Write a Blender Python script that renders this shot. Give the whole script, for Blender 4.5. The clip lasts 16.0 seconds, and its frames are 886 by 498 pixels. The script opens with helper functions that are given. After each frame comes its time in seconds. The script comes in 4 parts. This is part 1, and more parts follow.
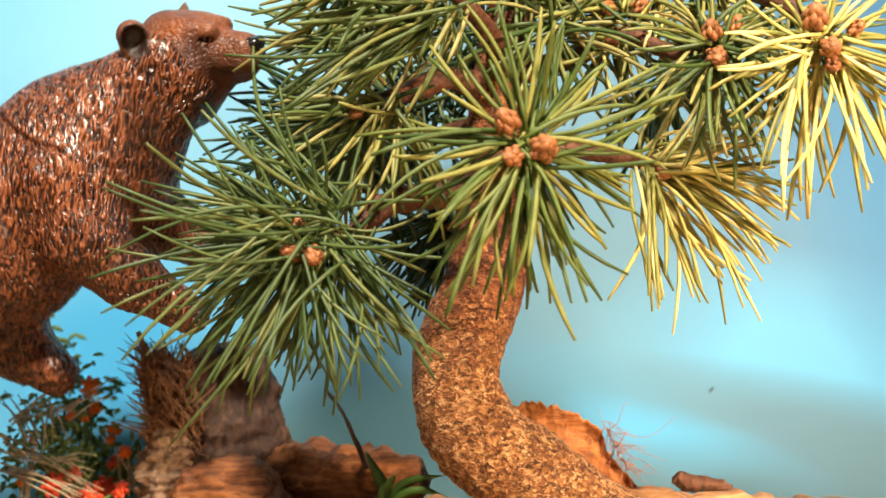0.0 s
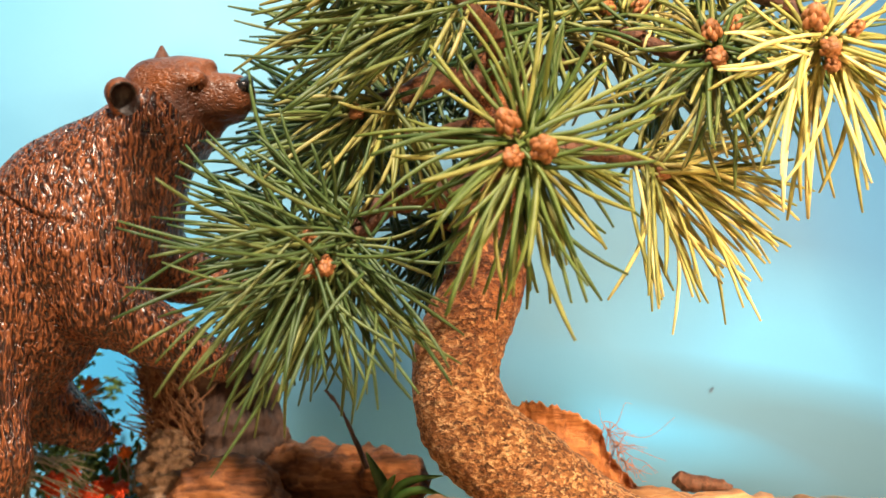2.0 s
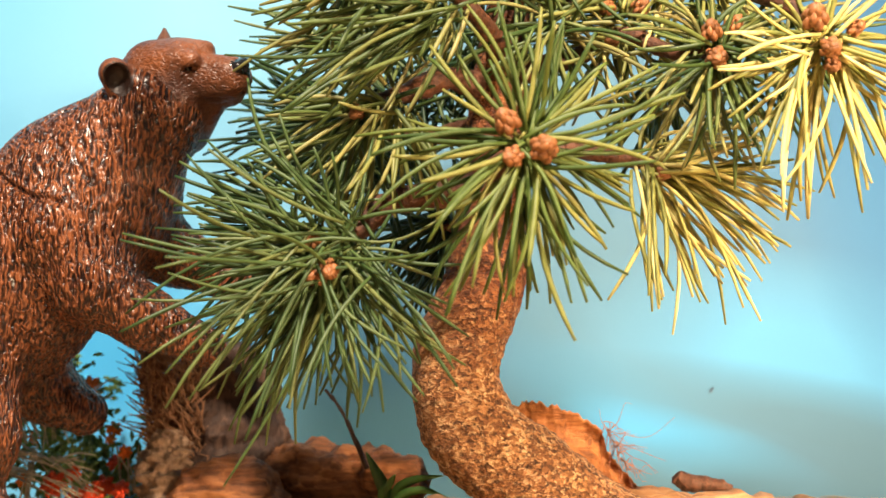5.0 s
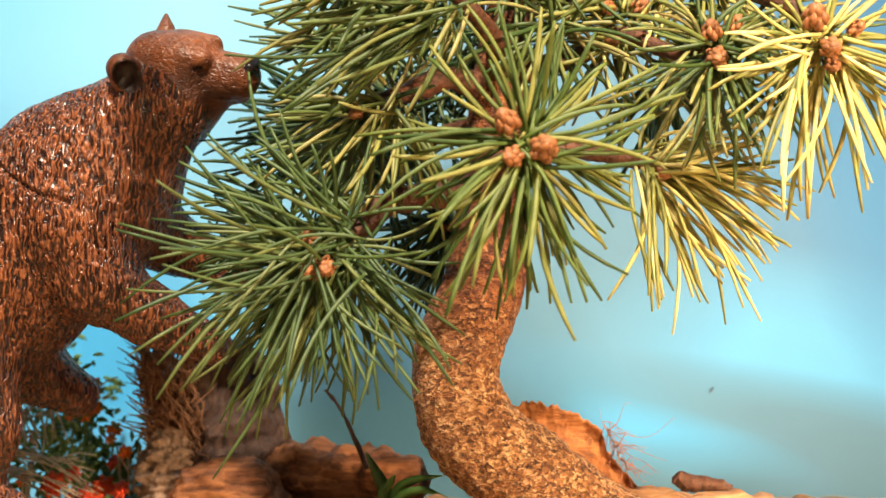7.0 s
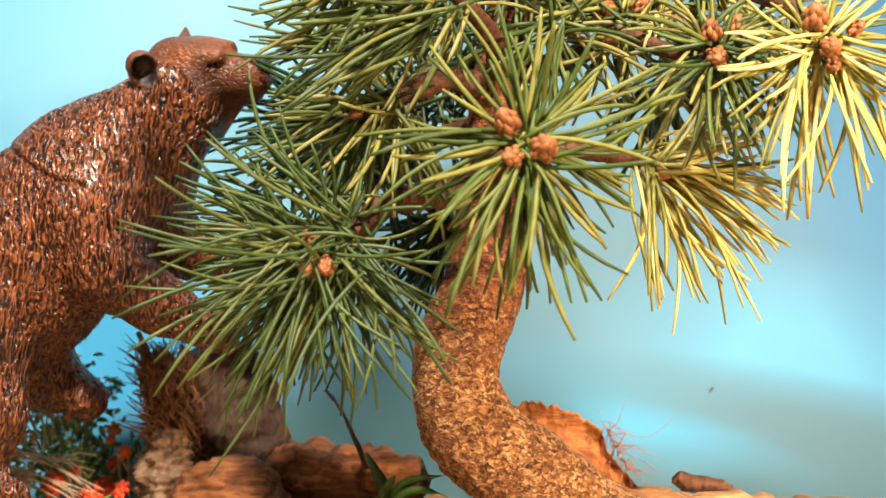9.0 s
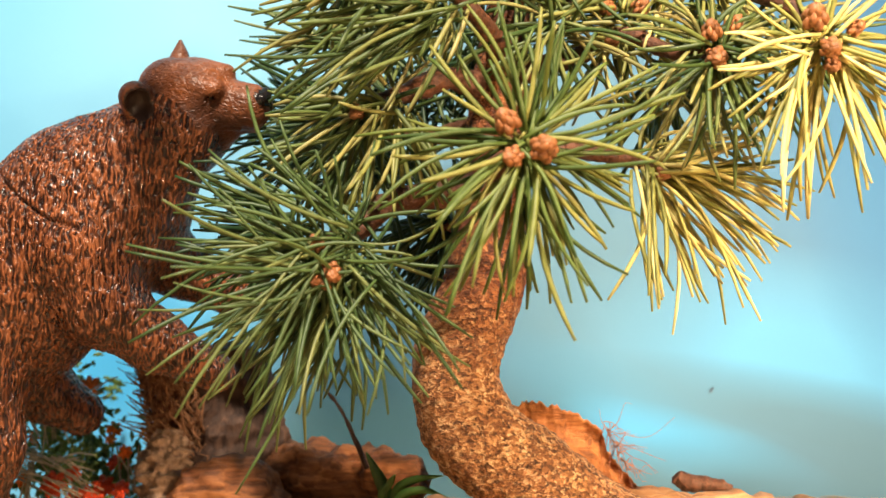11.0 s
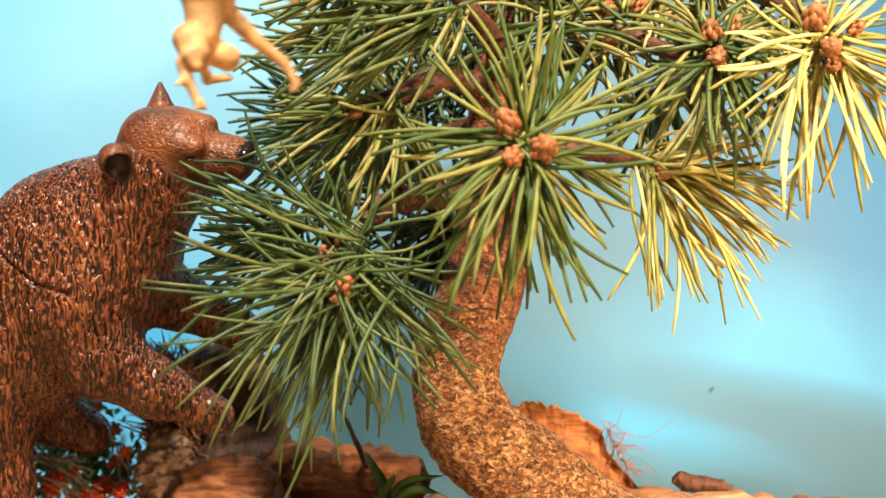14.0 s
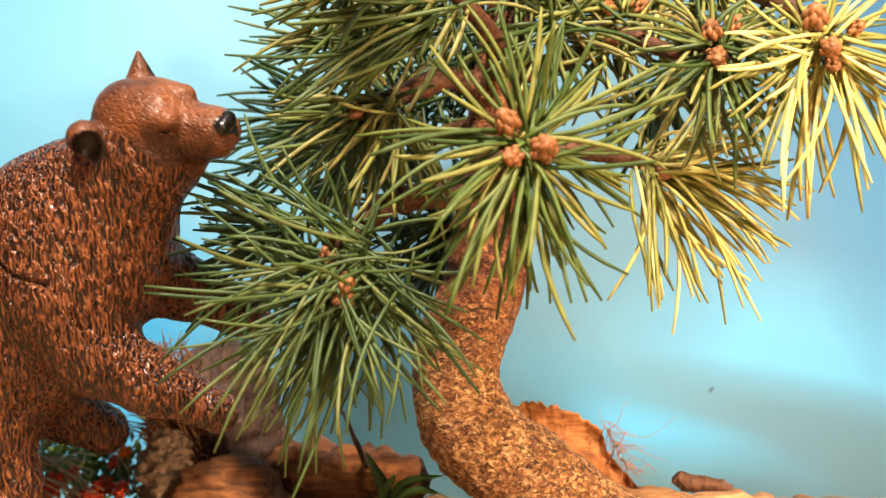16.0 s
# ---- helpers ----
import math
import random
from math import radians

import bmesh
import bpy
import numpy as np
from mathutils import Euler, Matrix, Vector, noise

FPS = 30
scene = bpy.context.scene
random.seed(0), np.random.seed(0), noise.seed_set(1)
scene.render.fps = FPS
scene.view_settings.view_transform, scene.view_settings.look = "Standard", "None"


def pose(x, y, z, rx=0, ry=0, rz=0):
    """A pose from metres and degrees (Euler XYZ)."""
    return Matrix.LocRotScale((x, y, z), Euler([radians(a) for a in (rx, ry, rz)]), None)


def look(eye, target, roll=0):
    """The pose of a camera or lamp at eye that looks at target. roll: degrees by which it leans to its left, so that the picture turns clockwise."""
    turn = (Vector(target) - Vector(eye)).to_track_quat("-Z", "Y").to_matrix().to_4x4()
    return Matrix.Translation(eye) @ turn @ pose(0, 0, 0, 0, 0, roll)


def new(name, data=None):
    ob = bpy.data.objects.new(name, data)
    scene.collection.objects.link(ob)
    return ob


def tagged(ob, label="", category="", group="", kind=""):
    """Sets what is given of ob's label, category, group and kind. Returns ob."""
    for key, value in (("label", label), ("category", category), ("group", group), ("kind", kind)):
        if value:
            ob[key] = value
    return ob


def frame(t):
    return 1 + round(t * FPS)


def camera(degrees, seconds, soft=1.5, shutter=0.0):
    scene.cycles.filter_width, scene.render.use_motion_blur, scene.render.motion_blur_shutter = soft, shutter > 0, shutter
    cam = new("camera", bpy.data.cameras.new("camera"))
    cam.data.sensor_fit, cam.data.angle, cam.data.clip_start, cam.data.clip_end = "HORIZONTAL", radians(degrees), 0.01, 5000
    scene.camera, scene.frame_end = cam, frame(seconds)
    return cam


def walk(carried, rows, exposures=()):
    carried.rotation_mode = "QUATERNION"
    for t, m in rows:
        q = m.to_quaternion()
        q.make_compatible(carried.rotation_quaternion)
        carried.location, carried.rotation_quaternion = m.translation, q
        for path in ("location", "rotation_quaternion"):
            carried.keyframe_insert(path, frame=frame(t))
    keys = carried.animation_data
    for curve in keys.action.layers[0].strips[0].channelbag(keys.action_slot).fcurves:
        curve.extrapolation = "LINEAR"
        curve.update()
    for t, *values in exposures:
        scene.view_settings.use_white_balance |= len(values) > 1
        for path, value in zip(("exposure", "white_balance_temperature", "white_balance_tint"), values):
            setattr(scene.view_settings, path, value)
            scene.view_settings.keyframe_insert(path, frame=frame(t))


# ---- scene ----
# A tabletop set: a small potted-style pine, a resin bear that is nudged along, and a painted sky board behind.
cam = camera(40, 16.0, shutter=0.5)
EYE = (0.0, -0.30, 0.045)
CAM_POSE = pose(*EYE, 96, 0, 0)
walk(cam, [(0.0, CAM_POSE), (16.0, CAM_POSE)], exposures=[(0.0, 0.0), (16.0, 0.0)])
cam.data.dof.use_dof = True
cam.data.dof.focus_distance = 0.298
cam.data.dof.aperture_fstop = 17

# ---- world and lamps ----
world = bpy.data.worlds.new("room_light")
world.use_nodes = True
world.node_tree.nodes["Background"].inputs["Color"].default_value = (0.85, 0.92, 1.0, 1)
world.node_tree.nodes["Background"].inputs["Strength"].default_value = 0.065
scene.world = world


def area_lamp(name, eye, target, size, watts, colour, cone=180):
    data = bpy.data.lights.new(name, "AREA")
    data.shape, data.size, data.energy, data.color = "DISK", size, watts, colour
    data.spread = radians(cone)
    ob = new(name, data)
    ob.matrix_world = look(eye, target)
    return ob


area_lamp("key_lamp", (-0.05, -0.38, 0.54), (-0.01, 0.03, 0.08), 0.06, 9.6, (1.0, 0.82, 0.64))
area_lamp("side_lamp", (0.32, -0.36, 0.15), (0.10, 0.04, 0.05), 0.04, 0.60, (1.0, 0.68, 0.40), 50)


# ---- materials ----
def material(name, rough=0.6, spec=0.5):
    m = bpy.data.materials.new(name)
    m.use_nodes = True
    b = m.node_tree.nodes["Principled BSDF"]
    b.inputs["Roughness"].default_value = rough
    b.inputs["Specular IOR Level"].default_value = spec
    return m, m.node_tree, b


def node(tree, kind, **kw):
    n = tree.nodes.new(kind)
    for k, v in kw.items():
        n.inputs[k.replace("_", " ")].default_value = v
    return n


def coords(tree, scale=(1, 1, 1), rot=(0, 0, 0), loc=(0, 0, 0)):
    tc = tree.nodes.new("ShaderNodeTexCoord")
    mp = tree.nodes.new("ShaderNodeMapping")
    mp.inputs["Scale"].default_value = scale
    mp.inputs["Rotation"].default_value = rot
    mp.inputs["Location"].default_value = loc
    tree.links.new(tc.outputs["Object"], mp.inputs["Vector"])
    return mp.outputs["Vector"]


def ramp(tree, fac, stops):
    r = tree.nodes.new("ShaderNodeValToRGB")
    el = r.color_ramp.elements
    while len(el) < len(stops):
        el.new(0.5)
    for e, (p, c) in zip(el, stops):
        e.position, e.color = p, (*c, 1)
    tree.links.new(fac, r.inputs["Fac"])
    return r.outputs["Color"]


def mix(tree, kind, fac, a, b):
    m = tree.nodes.new("ShaderNodeMix")
    m.data_type, m.blend_type = "RGBA", kind
    for sock, v in (("Factor", fac), (6, a), (7, b)):
        s = m.inputs[sock]
        if isinstance(v, bpy.types.NodeSocket):
            tree.links.new(v, s)
        else:
            s.default_value = (*v, 1) if isinstance(v, tuple) else v
    return m.outputs[2]


def noise_tex(tree, vec, scale, detail=4.0, rough=0.55, dist=0.0):
    n = node(tree, "ShaderNodeTexNoise", Scale=scale, Detail=detail, Roughness=rough, Distortion=dist)
    tree.links.new(vec, n.inputs["Vector"])
    return n.outputs["Fac"]


def bump(tree, b, height, strength, dist, prev=None):
    n = node(tree, "ShaderNodeBump", Strength=strength, Distance=dist)
    tree.links.new(height, n.inputs["Height"])
    if prev:
        tree.links.new(prev, n.inputs["Normal"])
    tree.links.new(n.outputs["Normal"], b.inputs["Normal"])
    return n.outputs["Normal"]


def ridges(t, vec, scale, detail, width):
    """Raised wavy strands: 1 on a ridge, 0 in the groove."""
    n = noise_tex(t, vec, scale, detail, 0.5)
    sub = t.nodes.new("ShaderNodeMath")
    sub.operation = "SUBTRACT"
    t.links.new(n, sub.inputs[0])
    sub.inputs[1].default_value = 0.5
    ab = t.nodes.new("ShaderNodeMath")
    ab.operation = "ABSOLUTE"
    t.links.new(sub.outputs[0], ab.inputs[0])
    mr = t.nodes.new("ShaderNodeMapRange")
    mr.inputs["From Min"].default_value, mr.inputs["From Max"].default_value = 0.0, width
    mr.inputs["To Min"].default_value, mr.inputs["To Max"].default_value = 1.0, 0.0
    t.links.new(ab.outputs[0], mr.inputs["Value"])
    return mr.outputs["Result"]


def mat_fur():
    m, t, b = material("brown_resin_fur", 0.30, 0.55)
    b.inputs["Coat Weight"].default_value = 0.30
    b.inputs["Coat Roughness"].default_value = 0.2
    lean = coords(t, (1, 1, 0.17), (0, radians(14), 0))
    warp = node(t, "ShaderNodeTexNoise", Scale=330.0, Detail=1.0)
    t.links.new(coords(t), warp.inputs["Vector"])
    bent = mix(t, "LINEAR_LIGHT", 0.0008, lean, warp.outputs["Color"])
    strands = noise_tex(t, bent, 1450, 0.6, 0.5)
    fine = noise_tex(t, coords(t, (1, 1, 0.35)), 1700, 2.0)
    patch = noise_tex(t, coords(t), 45, 3.0)
    c = ramp(t, strands, [(0.36, (0.018, 0.006, 0.0035)), (0.49, (0.115, 0.036, 0.014)), (0.62, (0.34, 0.118, 0.044))])
    c2 = mix(t, "MULTIPLY", 0.8, c, ramp(t, patch, [(0.3, (0.60, 0.52, 0.50)), (0.65, (1.0, 0.95, 0.9))]))
    t.links.new(c2, b.inputs["Base Color"])
    n = bump(t, b, strands, 1.0, 0.0018)
    bump(t, b, fine, 0.15, 0.0002, n)
    t.links.new(ramp(t, patch, [(0.3, (0.24,) * 3), (0.7, (0.36,) * 3)]), b.inputs["Roughness"])
    return m


def mat_face():
    m, t, b = material("smooth_brown_resin", 0.42, 0.42)
    b.inputs["Coat Weight"].default_value = 0.12
    b.inputs["Coat Roughness"].default_value = 0.3
    hair = ridges(t, coords(t, (0.4, 1, 0.7), (0, radians(28), 0)), 1500, 1.0, 0.2)
    patch = noise_tex(t, coords(t), 75, 3.0)
    c = ramp(t, patch, [(0.36, (0.080, 0.026, 0.012)), (0.64, (0.27, 0.086, 0.027))])
    c2 = mix(t, "MULTIPLY", 0.6, c, ramp(t, hair, [(0.1, (0.42, 0.38, 0.36)), (0.8, (1, 1, 1))]))
    t.links.new(c2, b.inputs["Base Color"])
    bump(t, b, hair, 1.0, 0.00020)
    return m


def mat_plain(name, colour, rough, grain=300.0, amount=0.35, relief=0.0004, spec=0.5, stretch=(1, 1, 1)):
    m, t, b = material(name, rough, spec)
    v = coords(t, stretch)
    f = noise_tex(t, v, grain, 4.0, 0.6)
    g = noise_tex(t, v, grain * 0.17, 3.0)
    lo = tuple(x * (1 - amount) for x in colour)
    hi = tuple(min(1.0, x * (1 + amount)) for x in colour)
    c = mix(t, "MULTIPLY", 0.6, ramp(t, f, [(0.3, lo), (0.7, hi)]), ramp(t, g, [(0.3, (0.6,) * 3), (0.65, (1, 1, 1))]))
    t.links.new(c, b.inputs["Base Color"])
    bump(t, b, f, 0.8, relief)
    return m


def mat_bark():
    m, t, b = material("scaly_bark", 0.6, 0.4)
    v = coords(t, (0.9, 1, 1.3))
    warp = node(t, "ShaderNodeTexNoise", Scale=500.0, Detail=3.0)
    t.links.new(v, warp.inputs["Vector"])
    wv = mix(t, "LINEAR_LIGHT", 0.0020, v, warp.outputs["Color"])
    vo = node(t, "ShaderNodeTexVoronoi", Scale=980.0, Randomness=1.0)
    t.links.new(wv, vo.inputs["Vector"])
    flake = t.nodes.new("ShaderNodeSeparateColor")
    t.links.new(vo.outputs["Color"], flake.inputs["Color"])
    f = noise_tex(t, v, 760, 5.0, 0.72)
    big = noise_tex(t, v, 70, 4.0)
    c = ramp(t, flake.outputs[0], [(0.0, (0.17, 0.075, 0.030)), (0.35, (0.36, 0.160, 0.060)), (0.7, (0.62, 0.32, 0.130)), (1.0, (0.88, 0.63, 0.36))])
    c1 = mix(t, "MULTIPLY", 0.85, c, ramp(t, f, [(0.36, (0.07, 0.04, 0.03)), (0.50, (0.80, 0.76, 0.70)), (0.66, (1, 1, 1))]))
    c2 = mix(t, "MULTIPLY", 0.75, c1, ramp(t, big, [(0.32, (0.55, 0.45, 0.40)), (0.60, (1.0, 0.97, 0.92))]))
    # redder bark above, also darkened to paint in the shade under the crown
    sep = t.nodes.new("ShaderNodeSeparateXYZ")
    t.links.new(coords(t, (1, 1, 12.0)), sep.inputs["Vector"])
    upper_shade = mix(t, "MULTIPLY", 1.0, c2, (0.50, 0.33, 0.22))
    c2 = mix(t, "MIX", ramp(t, sep.outputs["Z"], [(0.52, (0, 0, 0)), (0.80, (1, 1, 1))]), c2, upper_shade)
    t.links.new(c2, b.inputs["Base Color"])
    n = bump(t, b, vo.outputs["Distance"], 0.8, 0.0009)
    bump(t, b, f, 0.9, 0.0007, n)
    return m


def mat_wood(name, dark, mid, light, along=(0.12, 1, 1), scale=420.0):
    m, t, b = material(name, 0.6, 0.35)
    v = coords(t, along)
    f = noise_tex(t, v, scale, 5.0, 0.6, 0.6)
    big = noise_tex(t, coords(t), 50, 3.0)
    c = ramp(t, f, [(0.3, dark), (0.5, mid), (0.72, light)])
    c2 = mix(t, "MULTIPLY", 0.7, c, ramp(t, big, [(0.3, (0.5, 0.42, 0.38)), (0.62, (1, 1, 1))]))
    t.links.new(c2, b.inputs["Base Color"])
    bump(t, b, f, 1.0, 0.0012)
    return m


def mat_needle(name, a, c, tip, joined=True):
    m, t, b = material(name, 0.46, 0.35)
    if joined:
        src = t.nodes.new("ShaderNodeNewGeometry").outputs["Random Per Island"]
    else:
        src = t.nodes.new("ShaderNodeObjectInfo").outputs["Random"]
    base = ramp(t, src, [(0.0, a), (0.62, c), (1.0, tip)])
    f = noise_tex(t, coords(t), 420, 3.0)
    t.links.new(mix(t, "MULTIPLY", 0.6, base, ramp(t, f, [(0.3, (0.6, 0.62, 0.5)), (0.7, (1, 1, 1))])), b.inputs["Base Color"])
    bump(t, b, f, 0.3, 0.0002)
    b.inputs["Subsurface Weight"].default_value = 0.0
    return m


def mat_sky_board():
    m, t, b = material("painted_sky_board", 0.55, 0.3)
    v = coords(t)
    # broad wash from pale cyan to grey teal, brushed sideways
    sep = t.nodes.new("ShaderNodeSeparateXYZ")
    t.links.new(v, sep.inputs["Vector"])

    def math_node(op, a, bb):
        n = t.nodes.new("ShaderNodeMath")
        n.operation = op
        for s, val in zip(n.inputs, (a, bb)):
            if isinstance(val, (int, float)):
                s.default_value = val
            else:
                t.links.new(val, s)
        return n.outputs[0]

    across = math_node("MULTIPLY_ADD", sep.outputs["X"], 2.9)
    across.node.inputs[2].default_value = 0.5
    wob = noise_tex(t, coords(t, (1, 1, 2.2), (0, radians(-14), 0)), 9.0, 2.0)
    fac = math_node("ADD", across, math_node("MULTIPLY", math_node("SUBTRACT", wob, 0.5), 0.22))
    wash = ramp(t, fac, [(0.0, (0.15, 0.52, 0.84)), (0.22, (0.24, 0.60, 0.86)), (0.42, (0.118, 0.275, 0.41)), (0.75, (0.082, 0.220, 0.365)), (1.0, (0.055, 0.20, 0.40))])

    def blob(x, z, sx, sz, turn=0.0):
        mp = t.nodes.new("ShaderNodeMapping")
        mp.vector_type = "TEXTURE"
        mp.inputs["Location"].default_value = (x, 0, z)
        mp.inputs["Rotation"].default_value = (0, radians(turn), 0)
        mp.inputs["Scale"].default_value = (sx, 1, sz)
        t.links.new(v, mp.inputs["Vector"])
        g = t.nodes.new("ShaderNodeTexGradient")
        g.gradient_type = "SPHERICAL"
        t.links.new(mp.outputs["Vector"], g.inputs["Vector"])
        return ramp(t, g.outputs["Fac"], [(0.0, (0, 0, 0)), (0.30, (0.5, 0.5, 0.5)), (0.75, (1, 1, 1))])

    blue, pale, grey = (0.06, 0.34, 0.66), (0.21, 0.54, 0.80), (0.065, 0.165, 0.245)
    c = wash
    # pale, blue and grey patches; the last, darkest one paints in the tree's shade
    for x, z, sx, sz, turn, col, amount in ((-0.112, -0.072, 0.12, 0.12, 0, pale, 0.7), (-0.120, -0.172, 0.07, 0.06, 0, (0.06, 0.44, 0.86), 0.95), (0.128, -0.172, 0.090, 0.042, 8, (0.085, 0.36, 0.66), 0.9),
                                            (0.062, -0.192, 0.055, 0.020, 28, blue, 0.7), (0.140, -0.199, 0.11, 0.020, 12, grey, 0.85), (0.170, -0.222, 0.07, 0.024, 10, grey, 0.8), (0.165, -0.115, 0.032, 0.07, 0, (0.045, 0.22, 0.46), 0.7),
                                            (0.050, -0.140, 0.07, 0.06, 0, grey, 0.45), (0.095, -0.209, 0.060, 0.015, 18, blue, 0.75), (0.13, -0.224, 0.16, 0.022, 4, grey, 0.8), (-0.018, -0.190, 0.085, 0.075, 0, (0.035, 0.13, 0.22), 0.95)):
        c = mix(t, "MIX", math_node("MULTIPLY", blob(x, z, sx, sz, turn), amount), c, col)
    t.links.new(c, b.inputs["Base Color"])
    bump(t, b, noise_tex(t, v, 220, 4.0), 0.15, 0.0004)
    return m


FUR, FACE = mat_fur(), mat_face()
NOSE = mat_plain("black_glossy_resin", (0.012, 0.010, 0.010), 0.22, 600, 0.4, 0.0002, 0.6)
# brown ear resin blackened to paint shade into the hollows
EAR = mat_plain("shaded_brown_resin", (0.018, 0.007, 0.004), 0.5, 700, 0.5, 0.0004)
BARK = mat_bark()
TWIG = mat_plain("orange_brown_twig", (0.12, 0.045, 0.020), 0.6, 700, 0.6, 0.0009)
BUD = mat_plain("papery_brown_bud", (0.31, 0.125, 0.045), 0.5, 500, 0.5, 0.0005)
GREEN = mat_needle("green_pine_needle", (0.040, 0.080, 0.020), (0.115, 0.165, 0.042), (0.30, 0.28, 0.10))
GREEN_ONE = mat_needle("single_green_needle", (0.045, 0.090, 0.018), (0.115, 0.170, 0.034), (0.26, 0.26, 0.065), False)
GREEN_DEEP = mat_needle("single_deep_green_needle", (0.038, 0.078, 0.022), (0.085, 0.140, 0.040), (0.17, 0.20, 0.065), False)
# darker blue-green copy that puts the crown's inner shade into the needle colour
SHADE_GREEN = mat_needle("shaded_blue_green_needle", (0.018, 0.050, 0.022), (0.036, 0.080, 0.026), (0.075, 0.115, 0.028))
YELLOW = mat_needle("yellow_pine_needle", (0.19, 0.21, 0.045), (0.48, 0.44, 0.13), (0.74, 0.66, 0.28))
OLIVE = mat_needle("olive_pine_needle", (0.095, 0.125, 0.030), (0.24, 0.255, 0.065), (0.46, 0.43, 0.15))
STUMP = mat_wood("grey_brown_stump_wood", (0.026, 0.014, 0.010), (0.078, 0.042, 0.027), (0.16, 0.088, 0.054), (1, 1, 0.3))
DRIFT = mat_wood("orange_driftwood", (0.12, 0.04, 0.012), (0.37, 0.138, 0.040), (0.58, 0.27, 0.095))
FIBRE = mat_plain("dry_straw_fibre", (0.25, 0.115, 0.05), 0.7, 500, 0.5)
SAND = mat_plain("sandy_board", (0.42, 0.27, 0.14), 0.85, 260, 0.4, 0.0008)
STONE = mat_plain("tan_pebble", (0.28, 0.15, 0.07), 0.7, 240, 0.35, 0.0006)
BLADE = mat_plain("green_grass_blade", (0.055, 0.13, 0.02), 0.45, 200, 0.4, 0.0002, 0.5, (1, 1, 0.1))
FOLIAGE = mat_plain("dark_green_leaf", (0.12, 0.20, 0.045), 0.55, 300, 0.5, 0.0003)
ORANGE = mat_plain("orange_petal", (0.85, 0.17, 0.012), 0.6, 300, 0.3, 0.0002)
RED = mat_plain("red_petal", (0.68, 0.065, 0.014), 0.6, 300, 0.3, 0.0002)
STALK = mat_plain("bleached_stalk", (0.42, 0.36, 0.25), 0.8, 400, 0.4)
ROOTLET = mat_plain("dry_red_rootlet", (0.30, 0.13, 0.085), 0.7, 500, 0.4)
CHUNK = mat_plain("pale_grey_wood", (0.25, 0.165, 0.11), 0.75, 420, 0.6, 0.0012, 0.3, (1, 1, 0.4))
TAN = mat_plain("tan_rubber", (0.64, 0.38, 0.16), 0.55, 200, 0.5, 0.0002)
# driftwood colour darkened so that the log and chunk carry painted shade
SHADE_DRIFT = mat_wood("shaded_driftwood", (0.05, 0.018, 0.008), (0.19, 0.072, 0.026), (0.38, 0.16, 0.058))
TABLE = mat_wood("brown_tabletop", (0.08, 0.045, 0.025), (0.16, 0.09, 0.05), (0.24, 0.14, 0.08), (0.1, 1, 1), 60.0)
SKY = mat_sky_board()

# ---- mesh helpers ----
ORIGIN = {}


def thing(name, at, label, category, group="", kind=""):
    ob = new(name)
    ob.location = at
    ORIGIN[ob] = Vector(at)
    return tagged(ob, label, category, group, kind)


def link(name, verts, faces, mat, parent=None, origin=None, label="", smooth=True, mats=None):
    """One mesh object from verts in the set's space; origin is its own pivot."""
    o = Vector(origin) if origin is not None else (ORIGIN[parent].copy() if parent else Vector((0, 0, 0)))
    me = bpy.data.meshes.new(name)
    v = np.asarray(verts, dtype=float) - np.array(o)
    me.from_pydata(v.tolist(), [], [list(map(int, f)) for f in faces])
    me.materials.append(mat)
    if mats:
        for extra in mats:
            me.materials.append(extra)
    if smooth:
        me.polygons.foreach_set("use_smooth", [True] * len(me.polygons))
    ob = new(name, me)
    ORIGIN[ob] = o
    if parent:
        ob.parent = parent
        ob.location = o - ORIGIN[parent]
    else:
        ob.location = o
    if label:
        ob["label"] = label
    return ob


def spline(points, n):
    """Catmull-Rom through points (any width), n samples."""
    p = np.asarray(points, dtype=float)
    p = np.vstack([2 * p[0] - p[1], p, 2 * p[-1] - p[-2]])
    out = []
    for s in np.linspace(0, len(p) - 3 - 1e-6, n):
        i = int(s)
        u = s - i
        a, b, c, d = p[i:i + 4]
        out.append(0.5 * (2 * b + (c - a) * u + (2 * a - 5 * b + 4 * c - d) * u * u + (3 * b - a - 3 * c + d) * u ** 3))
    return np.array(out)


def tube(path, radii, sides=8, flat=1.0, rough=0.0, freq=200.0, seed=0.0, cap=True):
    """Verts and faces of a tube along path; flat squeezes it in depth, rough adds uneven relief."""
    path = np.asarray(path, dtype=float)
    n = len(path)
    tang = np.gradient(path, axis=0)
    tang /= np.linalg.norm(tang, axis=1)[:, None] + 1e-12
    ref = np.array([0.0, 1.0, 0.0])
    if abs(tang[0] @ ref) > 0.9:
        ref = np.array([1.0, 0.0, 0.0])
    verts, faces = [], []
    for i in range(n):
        u = ref - tang[i] * (ref @ tang[i])
        u /= np.linalg.norm(u) + 1e-12
        ref = u
        w = np.cross(tang[i], u)
        for k in range(sides):
            a = 2 * math.pi * k / sides
            d = u * math.cos(a) * flat + w * math.sin(a)
            r = radii[i]
            p = path[i] + d * r
            if rough:
                q = Vector(p) * freq + Vector((seed, seed * 0.7, 0))
                p = p + d * rough * (noise.fractal(q, 0.9, 2.1, 4) + 0.6 * noise.noise(q * 0.25))
            verts.append(p)
    for i in range(n - 1):
        for k in range(sides):
            a, b = i * sides + k, i * sides + (k + 1) % sides
            faces.append((a, b, b + sides, a + sides))
    if cap:
        faces.append(tuple(range(sides))[::-1])
        faces.append(tuple((n - 1) * sides + k for k in range(sides)))
    return verts, faces


